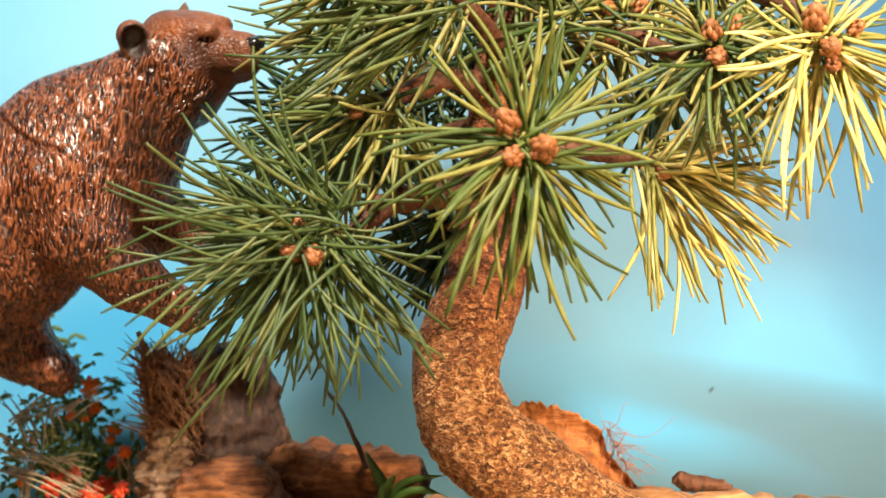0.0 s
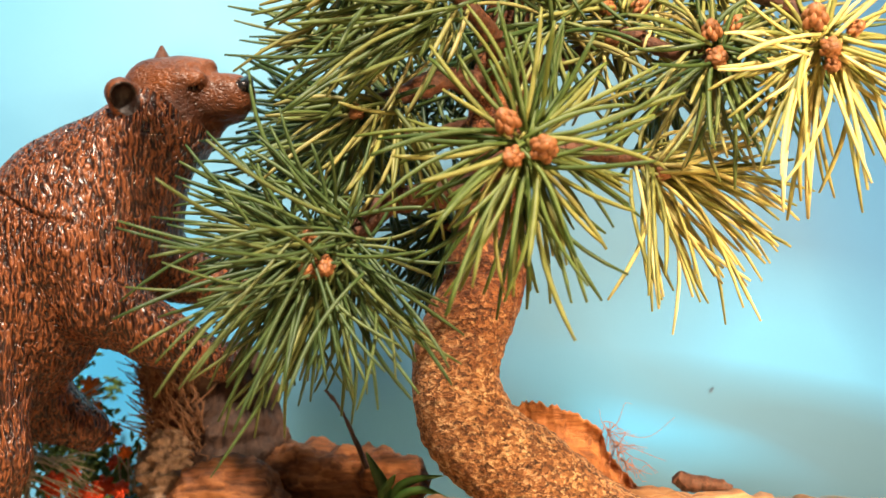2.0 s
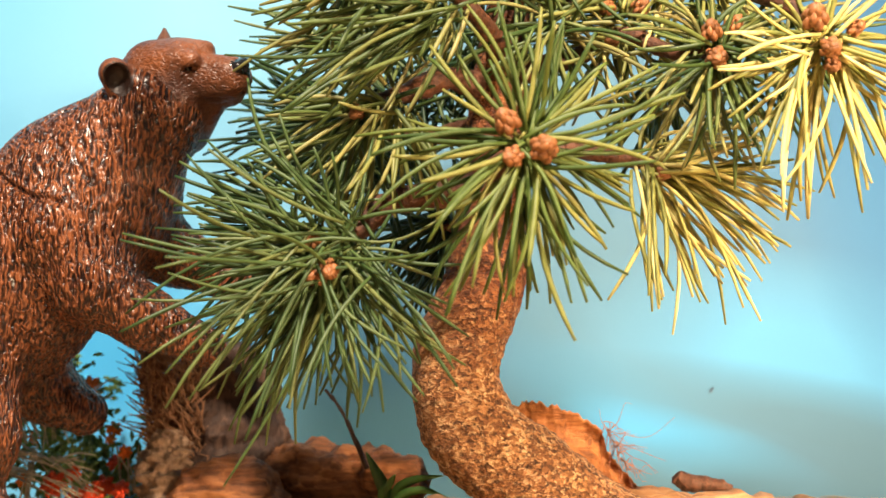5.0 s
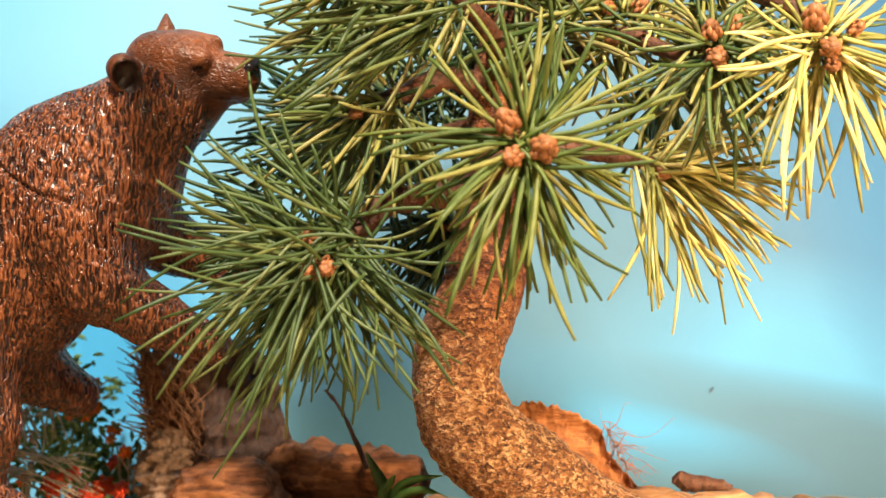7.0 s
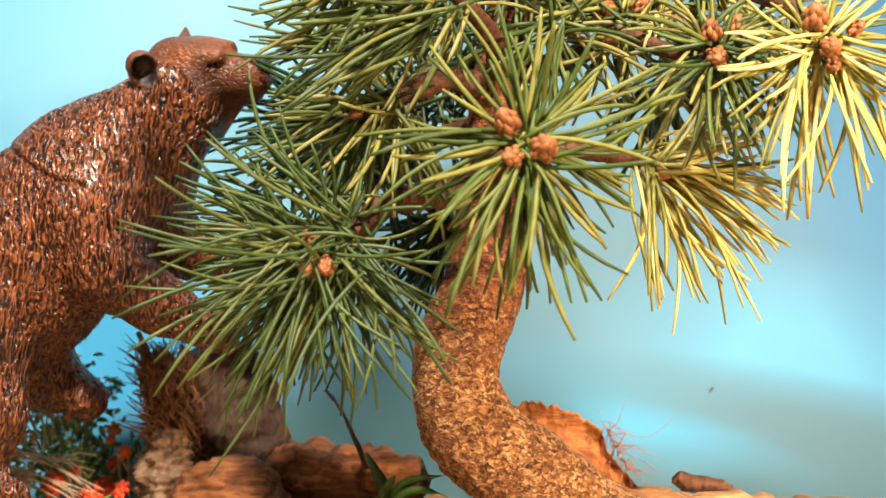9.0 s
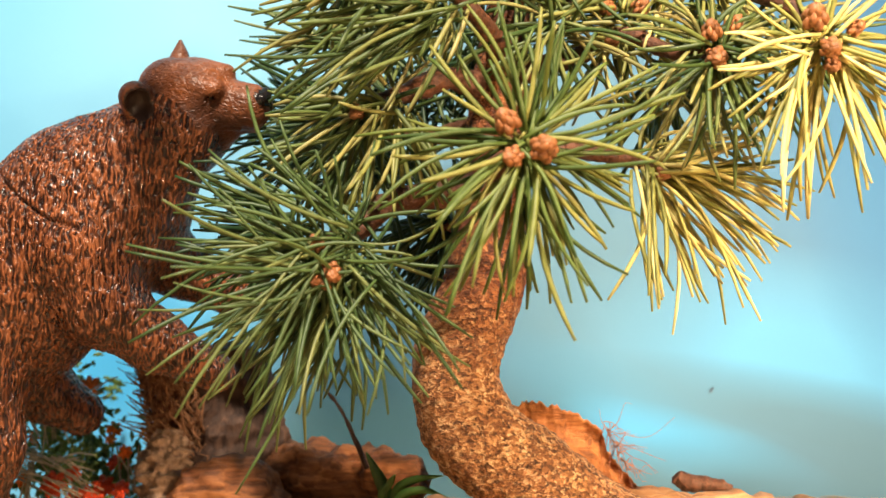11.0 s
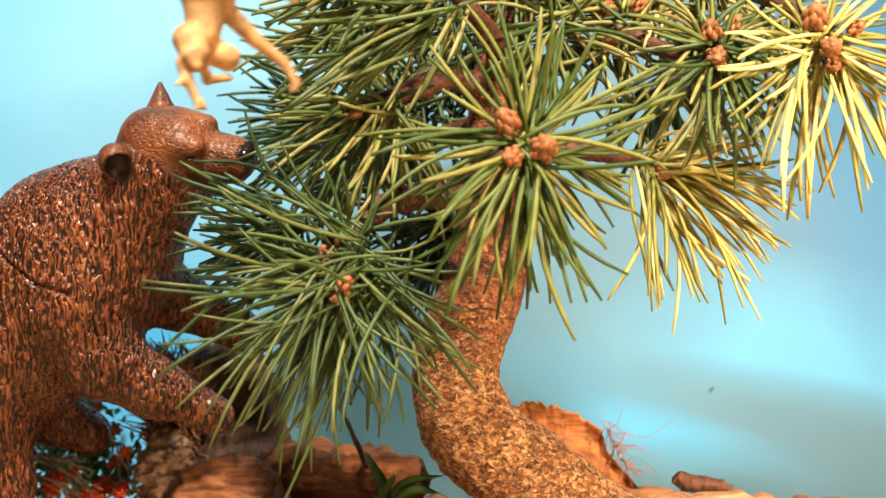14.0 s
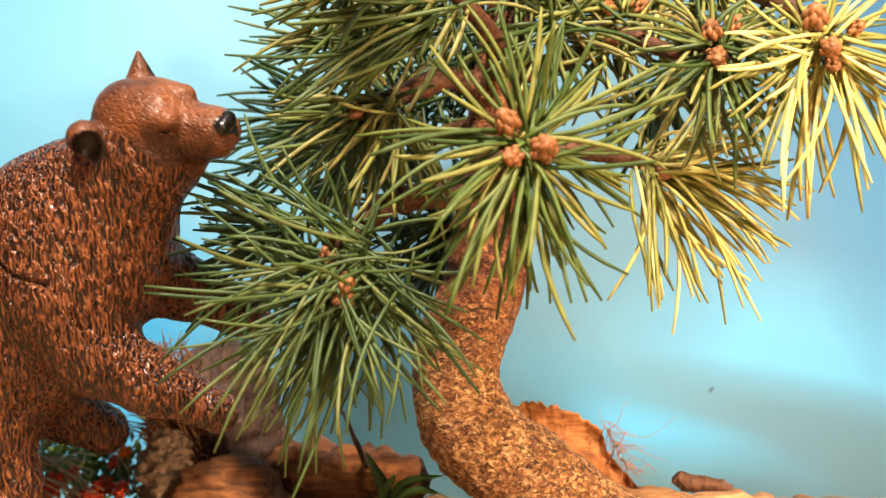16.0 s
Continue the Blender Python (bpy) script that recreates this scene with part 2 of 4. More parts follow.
def joined(parts):
    verts, faces = [], []
    for v, f in parts:
        k = len(verts)
        verts.extend(v)
        faces.extend([tuple(i + k for i in q) for q in f])
    return verts, faces


def surface(field, lo, hi, step):
    """Surface of a solid given by a signed field, as smooth quads."""
    ax = [np.arange(lo[i], hi[i] + step, step, dtype=np.float32) for i in range(3)]
    g = np.meshgrid(*ax, indexing="ij")
    val = field(*g)
    shape = np.array(val.shape) - 1

    def corner(c):
        return val[c[0]:c[0] + shape[0], c[1]:c[1] + shape[1], c[2]:c[2] + shape[2]]

    inside = sum((corner(c) < 0).astype(np.int8) for c in np.ndindex(2, 2, 2))
    active = (inside > 0) & (inside < 8)
    cells = np.argwhere(active)
    total, count = np.zeros((len(cells), 3)), np.zeros(len(cells))
    for c in np.ndindex(2, 2, 2):
        for d in range(3):
            if c[d]:
                continue
            e = list(c)
            e[d] = 1
            a, b = corner(c)[active], corner(e)[active]
            hit = (a < 0) != (b < 0)
            tt = np.where(hit, a / np.where(hit, a - b, 1), 0)
            pos = np.array(c, dtype=float)[None] + tt[:, None] * np.eye(3)[d][None]
            total[hit] += pos[hit]
            count[hit] += 1
    verts = (cells + total / count[:, None]) * step + np.array([a[0] for a in ax])
    index = np.full(active.shape, -1, dtype=np.int64)
    index[active] = np.arange(len(cells))
    faces = []
    for d in range(3):
        u, w = (d + 1) % 3, (d + 2) % 3
        a = np.take(val, range(val.shape[d] - 1), axis=d)
        b = np.take(val, range(1, val.shape[d]), axis=d)
        e = np.argwhere((a < 0) != (b < 0))
        e = e[(e[:, u] > 0) & (e[:, w] > 0) & (e[:, u] < shape[u]) & (e[:, w] < shape[w])]
        flip = a[tuple(e.T)] >= 0
        q = []
        for du, dw in ((1, 1), (0, 1), (0, 0), (1, 0)):
            k = e.copy()
            k[:, u] -= du
            k[:, w] -= dw
            q.append(index[tuple(k.T)])
        q = np.stack(q, 1)
        q[flip] = q[flip][:, ::-1]
        faces.append(q[(q >= 0).all(1)])
    return verts, np.concatenate(faces)


def f_ball(c, r):
    """Ellipsoid field, radii r (three numbers)."""
    r = np.asarray(r, dtype=np.float32)

    def f(x, y, z):
        return (np.sqrt(((x - c[0]) / r[0]) ** 2 + ((y - c[1]) / r[1]) ** 2 + ((z - c[2]) / r[2]) ** 2) - 1) * r.min()
    return f


def f_cone(a, b, ra, rb):
    """Rounded cone field from a to b."""
    a, b = np.asarray(a, dtype=np.float32), np.asarray(b, dtype=np.float32)
    d = b - a
    dd = float(d @ d)

    def f(x, y, z):
        h = np.clip(((x - a[0]) * d[0] + (y - a[1]) * d[1] + (z - a[2]) * d[2]) / dd, 0, 1)
        return np.sqrt((x - a[0] - h * d[0]) ** 2 + (y - a[1] - h * d[1]) ** 2 + (z - a[2] - h * d[2]) ** 2) - (ra + (rb - ra) * h)
    return f


def blend(fields, k):
    def f(x, y, z):
        out = None
        for g in fields:
            v = g(x, y, z)
            if out is None:
                out = v
            else:
                h = np.maximum(k - np.abs(out - v), 0) / k
                out = np.minimum(out, v) - h * h * k * 0.25
        return out
    return f


# ---- the setting ----
def plate(name, size, at, mat, label, category, kind="structure", bevel=0.002):
    bm = bmesh.new()
    bmesh.ops.create_cube(bm, size=1.0)
    bmesh.ops.scale(bm, vec=size, verts=bm.verts)
    bmesh.ops.bevel(bm, geom=list(bm.edges), offset=bevel, segments=2, affect="EDGES")
    me = bpy.data.meshes.new(name)
    bm.to_mesh(me)
    bm.free()
    me.materials.append(mat)
    ob = new(name, me)
    ob.location = at
    return tagged(ob, label, category, "", kind)


plate("backdrop", (0.62, 0.006, 0.46), (0.0, 0.153, 0.225), SKY, "blue sky board painted with soft patches and tree shade behind the set", "backdrop")


def build_ground():
    n = 90
    xs, ys = np.linspace(-0.34, 0.34, n), np.linspace(-0.34, 0.148, 70)
    verts = []
    for y in ys:
        for x in xs:
            q = Vector((x * 60, y * 60, 0))
            verts.append((x, y, 0.0008 + 0.0018 * (noise.fractal(q, 0.9, 2.0, 4) + 0.3)))
    faces = [(j * n + i, j * n + i + 1, (j + 1) * n + i + 1, (j + 1) * n + i) for j in range(len(ys) - 1) for i in range(n - 1)]
    ob = link("ground", verts, faces, SAND)
    tagged(ob, "sandy base board of the small set", "ground", "", "structure")
    plate("tabletop", (1.4, 0.9, 0.03), (0.0, 0.05, -0.020), TABLE, "brown wooden tabletop under the set", "table top")


build_ground()


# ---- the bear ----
PX = 0.0001555     # size of one view pixel at the bear's depth
BEAR_AT = (-0.0993, 0.0350, 0.0867)


def bear_mesh():
    def b(x, y, off):
        """A place on the bear, fitted to the camera's view: along, down, across in pixels."""
        return np.array([(x - 784) * 0.0001555, 0.035 + off * PX, 0.0802 + (441 - y) * 0.0001555 * 0.9945 + off * PX * 0.06])

    fwd, side = np.array([0.985, -0.12, -0.08]), np.array([-0.12, -0.82, -0.55])
    fwd /= np.linalg.norm(fwd)
    side -= fwd * (fwd @ side)
    side /= np.linalg.norm(side)
    up = np.cross(side, fwd)
    mid = np.array([-0.0805, 0.0277, 0.1295])
    ear_near, ear_far = np.array([-0.0835, 0.0182, 0.1217]), np.array([-0.0772, 0.0362, 0.1345])

    def h(f, s, u):
        """A place on the head: forward, towards the near side and up in view pixels."""
        return mid + (fwd * f + side * s + up * u) * PX

    head = [f_cone(h(24, 0, -32), h(74, 0, -27), 61 * PX, 60 * PX),
            f_cone(h(92, 0, -37), h(166, 0, -31), 46 * PX, 38 * PX),
            f_cone(h(64, 0, -76), h(166, 0, -62), 40 * PX, 21 * PX),
            f_cone(h(112, 0, -80), h(62, 0, -128), 36 * PX, 52 * PX)]
    for s in (-1, 1):
        head += [f_cone(h(58, 28 * s, 0), h(112, 28 * s, 6), 26 * PX, 18 * PX),
                 f_cone(h(30, 38 * s, -58), h(84, 33 * s, -54), 43 * PX, 34 * PX),
                 f_cone(h(130, 16 * s, -42), h(175, 12 * s, -40), 29 * PX, 24 * PX)]
    skull = blend(head, 10 * PX)
    ears = [f_cone(ear_near - side * 10 * PX - up * 10 * PX, ear_near + up * 6 * PX, 29 * PX, 27 * PX),
            f_cone(ear_far - up * 6 * PX, np.array([-0.0777, 0.0373, 0.1398]), 24 * PX, 4 * PX)]
    hollow = [f_cone(ear_near + (fwd * 15 + side * 15 - up * 6) * PX, ear_near + (fwd * 13 + side * 14 + up * 6) * PX, 22 * PX, 21 * PX),
              f_ball(ear_far + (fwd * 22 - side * 14 + up * 4) * PX, (11 * PX,) * 3)]
    mouth = [f_cone(h(196, 14 * s, -50), h(132, 42 * s, -60), 4 * PX, 4.5 * PX) for s in (-1, 1)]
    nose = blend([f_cone(h(191, -10, -9), h(191, 10, -9), 12 * PX, 12 * PX), f_cone(h(194, 0, -18), h(196, 0, -34), 11 * PX, 7 * PX)], 8 * PX)
    nostrils = [f_ball(h(203, 9 * s, -10), (5 * PX,) * 3) for s in (-1, 1)]
    eyes = [f_ball(h(110, 37 * s, -3), (6 * PX,) * 3) for s in (-1, 1)]
    socket = [f_cone(h(106, 44 * s, -4), h(121, 38 * s, -3), 5 * PX, 6 * PX) for s in (-1, 1)]
    body = [f_cone(b(292, 196, -42), b(205, 285, -15), 66 * PX, 102 * PX),
            f_cone(b(325, 232, -38), b(250, 330, -10), 52 * PX, 84 * PX),
            f_ball(b(150, 382, 0), (173 * PX, 142 * PX, 170 * PX)),
            f_ball(b(38, 505, 0), (164 * PX, 142 * PX, 192 * PX)),
            f_ball(b(-60, 580, 0), (170 * PX, 135 * PX, 190 * PX)),
            f_cone(b(165, 440, -74), b(215, 530, -78), 84 * PX, 64 * PX),
            f_cone(b(215, 530, -78), b(300, 582, -60), 61 * PX, 47 * PX),
            f_cone(b(300, 582, -60), b(410, 632, -45), 46 * PX, 33 * PX),
            f_cone(b(230, 420, 50), b(300, 470, 80), 75 * PX, 50 * PX),
            f_cone(b(300, 470, 80), b(420, 520, 85), 48 * PX, 38 * PX),
            f_cone(b(-20, 640, -75), b(20, 790, -90), 105 * PX, 68 * PX),
            f_cone(b(20, 790, -90), b(20, 915, -90), 66 * PX, 44 * PX),
            f_cone(b(10, 920, -90), b(85, 928, -92), 42 * PX, 32 * PX),
            f_cone(b(0, 640, 70), b(60, 725, 85), 90 * PX, 55 * PX),
            f_cone(b(60, 725, 85), b(135, 762, 85), 50 * PX, 42 * PX)]
    torso = blend(body, 34 * PX)

    def whole(x, y, z):
        v = blend([torso, skull], 24 * PX)(x, y, z)
        for g in (*socket, *mouth):
            v = np.maximum(v, -g(x, y, z))
        e = np.minimum(ears[0](x, y, z), ears[1](x, y, z))
        e = np.maximum(e, -np.minimum(hollow[0](x, y, z), hollow[1](x, y, z)))
        k = 8 * PX
        m = np.maximum(k - np.abs(v - e), 0) / k
        v = np.minimum(v, e) - m * m * k * 0.25
        v = np.minimum(v, np.maximum(nose(x, y, z), -np.minimum(nostrils[0](x, y, z), nostrils[1](x, y, z))))
        for g in eyes:
            v = np.minimum(v, g(x, y, z))
        return v

    lo, hi = b(-245, 975, 0), b(480, 30, 0)
    lo[1], hi[1] = 0.035 - 0.032, 0.035 + 0.030
    verts, faces = surface(whole, lo, hi, 0.0005)
    V = verts.astype(np.float32)
    near = {"nose": nose(*V.T), "eye": np.minimum(eyes[0](*V.T), eyes[1](*V.T)), "skull": skull(*V.T), "torso": torso(*V.T), "hollow": np.minimum(hollow[0](*V.T), hollow[1](*V.T)), "ear": np.minimum(ears[0](*V.T), ears[1](*V.T))}
    # carved fur: long wavy locks over the body, fine on the face
    nor = np.zeros_like(verts)
    q = verts[faces]
    fn = np.cross(q[:, 2] - q[:, 0], q[:, 3] - q[:, 1])
    for k in range(4):
        np.add.at(nor, faces[:, k], fn)
    nor /= np.linalg.norm(nor, axis=1)[:, None] + 1e-12
    out = verts.copy()
    seam = [b(x, y, -120)[[0, 2]] for x, y in ((-60, 262), (2, 305), (60, 345), (120, 378), (180, 388))]
    for i, p in enumerate(verts):
        if near["nose"][i] < 0.0004 or near["eye"][i] < 0.0004:
            continue
        fur = min(1.0, max(0.3, (near["skull"][i] - near["torso"][i]) / 0.006 + 0.5))
        if near["ear"][i] < 0.0006:
            fur = 0.1
        w = Vector((p[0] + 0.30 * p[2], p[1], p[2] * 0.20 - 0.05 * p[0]))
        w += 0.0006 * noise.noise_vector(Vector(p) * 260)
        groove = 0.0
        if p[1] < 0.03:
            for k in range(len(seam) - 1):
                a, d = seam[k], seam[k + 1] - seam[k]
                f = min(1.0, max(0.0, float((p[[0, 2]] - a) @ d / (d @ d))))
                gap = float(np.linalg.norm(p[[0, 2]] - a - d * f))
                groove = max(groove, 1 - gap / 0.0010)
        p = p - nor[i] * 0.0013 * groove
        out[i] = p + nor[i] * 0.00035 * fur * (0.9 - 3.2 * abs(noise.noise(w * 620)) + 0.3 * noise.noise(w * 1000))
    slot = np.zeros(len(faces), dtype=np.int32)
    f0 = faces[:, 0]
    slot[(near["skull"][f0] < 0.0012) & (near["torso"][f0] > -0.001)] = 1
    slot[near["ear"][f0] < 0.0005] = 1
    slot[near["hollow"][f0] < 0.0004] = 3
    slot[(near["nose"][f0] < 0.0003) | (near["eye"][f0] < 0.0001)] = 2
    ob = link("bear_figurine", out, faces, FUR, None, BEAR_AT, mats=[FACE, NOSE, EAR])
    ob.data.polygons.foreach_set("material_index", slot)
    return tagged(ob, "glossy brown carved resin bear figurine reaching into the pine", "figurine")


bear = bear_mesh()


# ---- the pine ----
TREE_AT = (0.0411, 0.0050, 0.0046)
tree = thing("pine_tree", (TREE_AT[0], TREE_AT[1], 0.0), "small bonsai pine with a curved scaly trunk and long needles", "tree")


def rod(name, points, sides, parent, mat, rough=0.0006, freq=260.0, n=60, label=""):
    """points: rows of x, y, z, radius."""
    s = spline(points, n)
    v, f = tube(s[:, :3], s[:, 3], sides, 1.0, rough, freq, random.random() * 50)
    return link(name, v, f, mat, parent, label=label)


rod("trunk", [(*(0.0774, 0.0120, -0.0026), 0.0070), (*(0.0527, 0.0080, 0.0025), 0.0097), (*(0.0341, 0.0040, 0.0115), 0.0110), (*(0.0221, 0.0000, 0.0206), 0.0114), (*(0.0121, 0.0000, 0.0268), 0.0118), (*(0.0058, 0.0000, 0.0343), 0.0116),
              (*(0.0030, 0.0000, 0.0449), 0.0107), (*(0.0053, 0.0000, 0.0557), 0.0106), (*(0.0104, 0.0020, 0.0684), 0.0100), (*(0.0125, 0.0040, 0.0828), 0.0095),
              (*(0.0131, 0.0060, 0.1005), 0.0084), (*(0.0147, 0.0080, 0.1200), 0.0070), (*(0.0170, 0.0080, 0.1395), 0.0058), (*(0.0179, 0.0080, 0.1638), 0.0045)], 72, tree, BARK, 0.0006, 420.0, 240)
rod("branch", [(*(0.0108, 0.0040, 0.0929), 0.0056), (*(-0.0019, -0.0040, 0.0895), 0.0036), (*(-0.0127, -0.0120, 0.0863), 0.0031), (*(-0.0203, -0.0180, 0.0787), 0.0025), (*(-0.0257, -0.0240, 0.0754), 0.0025)], 16, tree, TWIG)
rod("branch", [(*(0.0138, 0.0060, 0.1034), 0.0042), (*(0.0277, 0.0000, 0.1020), 0.0028), (*(0.0392, 0.0020, 0.1009), 0.0021), (*(0.0546, 0.0050, 0.0985), 0.0017)], 12, tree, TWIG)
rod("branch", [(*(0.0140, 0.0080, 0.1171), 0.0042), (*(0.0023, 0.0000, 0.1195), 0.0031), (*(-0.0089, -0.0060, 0.1145), 0.0025), (*(-0.0184, -0.0100, 0.1108), 0.0017)], 12, tree, TWIG)
rod("branch", [(*(0.0142, 0.0000, 0.0965), 0.0042), (*(0.0166, -0.0200, 0.0951), 0.0031), (*(0.0175, -0.0420, 0.0940), 0.0021)], 12, tree, TWIG)
rod("branch", [(*(0.0161, 0.0060, 0.1270), 0.0042), (*(0.0105, -0.0100, 0.1297), 0.0025), (*(0.0041, -0.0200, 0.1337), 0.0019), (*(-0.0019, -0.0220, 0.1371), 0.0017)], 12, tree, TWIG)
rod("branch", [(*(0.0154, 0.0060, 0.1225), 0.0042), (*(0.0324, 0.0020, 0.1252), 0.0028), (*(0.0451, 0.0000, 0.1312), 0.0022), (*(0.0569, -0.0120, 0.1228), 0.0019), (*(0.0640, -0.0200, 0.1220), 0.0017)], 12, tree, TWIG)
rod("branch", [(*(0.0170, 0.0080, 0.1410), 0.0042), (*(0.0525, 0.0000, 0.1459), 0.0031), (*(0.0756, -0.0200, 0.1350), 0.0024), (*(0.0862, -0.0300, 0.1226), 0.0018)], 12, tree, TWIG)
rod("branch", [(*(0.0140, 0.0100, 0.1101), 0.0036), (*(-0.0037, 0.0250, 0.1101), 0.0025), (*(-0.0260, 0.0360, 0.1131), 0.0017)], 10, tree, TWIG)
rod("branch", [(*(0.0124, 0.0080, 0.0833), 0.0031), (*(0.0069, 0.0200, 0.0848), 0.0019), (*(0.0009, 0.0300, 0.0860), 0.0014)], 10, tree, TWIG)


def bud(parent, at, size, lean):
    """A pointed bud with overlapping scales."""
    parts = []
    n = 9
    prof = [0.25, 0.75, 0.98, 1.0, 0.9, 0.72, 0.5, 0.26, 0.05]
    d = Vector(lean).normalized()
    path = [Vector(at) + d * size * 2.2 * i / (n - 1) for i in range(n)]
    parts.append(tube(path, [size * 0.85 * r for r in prof], 10))
    turn = d.to_track_quat("Z", "Y")
    for ring in range(3):
        for k in range(5):
            a = 2 * math.pi * (k + 0.5 * (ring % 2)) / 5
            r = size * 0.70 * (1.0, 0.9, 0.55)[ring]
            base = Vector((math.cos(a) * r, math.sin(a) * r, size * 2.2 * (0.10 + 0.22 * ring)))
            tip = base + Vector((math.cos(a) * size * (0.1 - 0.2 * ring), math.sin(a) * size * (0.1 - 0.2 * ring), size * 0.85))
            pts = [Vector(at) + turn @ (base + (tip - base) * s) for s in (0, 0.5, 1)]
            parts.append(tube(pts, [size * 0.36, size * 0.36, size * 0.10], 7, 1.0))
    v, f = joined(parts)
    return link("bud", v, f, BUD, parent)


def needle_shape(start, way, length, sag, curl, r, seg=7):
    """One long thin needle that bends on its way out."""
    side = way.cross(Vector((0, 1, 0)))
    if side.length < 1e-4:
        side = Vector((1, 0, 0))
    side.normalize()
    pts = []
    for i in range(seg + 1):
        s = i / seg
        pts.append(start + way * length * s + Vector((0, 0, -1)) * sag * length * s * s + side * curl * length * (s * s - 0.2 * math.sin(math.pi * s)))
    rad = [r * (0.75, 0.95, 1.0, 1.0, 1.0, 0.97, 0.88, 0.5)[min(7, round(7 * i / seg))] for i in range(seg + 1)]
    return tube(pts, rad, 5, 0.75)


def tuft(centre, sectors, mat, buds=(), single=False, depth=34.0, r=0.00058, spread=0.004, lean=(0, 0, 0), pivot=None, sag=(0.02, 0.16), shoot=(0, 0, 0)):
    """A whorl of needles. sectors: rows of two bearings (0 right, 90 up), how many, least and greatest length."""
    c = Vector(centre)
    pieces = []
    for a0, a1, n, l0, l1 in sectors:
        for i in range(n):
            a = radians(a0 + (a1 - a0) * (i + random.random()) / n)
            e = radians(random.gauss(0, 1) * depth * 0.6)
            e = max(-1.0, min(1.0, e))
            way = (Vector((math.cos(a) * math.cos(e), math.sin(e), math.sin(a) * math.cos(e))) + Vector(lean)).normalized()
            start = c + Vector((math.cos(a), 0, math.sin(a))) * random.uniform(0.0008, 0.0025) + Vector([random.gauss(0, 0.5) * spread for _ in range(3)]) + Vector(shoot) * random.random()
            pieces.append(needle_shape(start, way, random.uniform(l0, l1), random.uniform(*sag), random.gauss(0, 0.13), r * random.uniform(0.85, 1.15)))
    core = tube([c + Vector((0, 0.010, -0.001)), c + Vector((0, 0.004, 0)), c], [0.0016, 0.0017, 0.0012], 8)
    v, f = core if single else joined(pieces)
    ob = link("needle_tuft", v, f, TWIG if single else mat, tree, pivot or centre)
    if single:
        for v, f in pieces:
            link("needle", v, f, mat, ob, tuple(v[0]))
    for at, size, way in buds:
        bud(ob, at, size, way)
    return ob


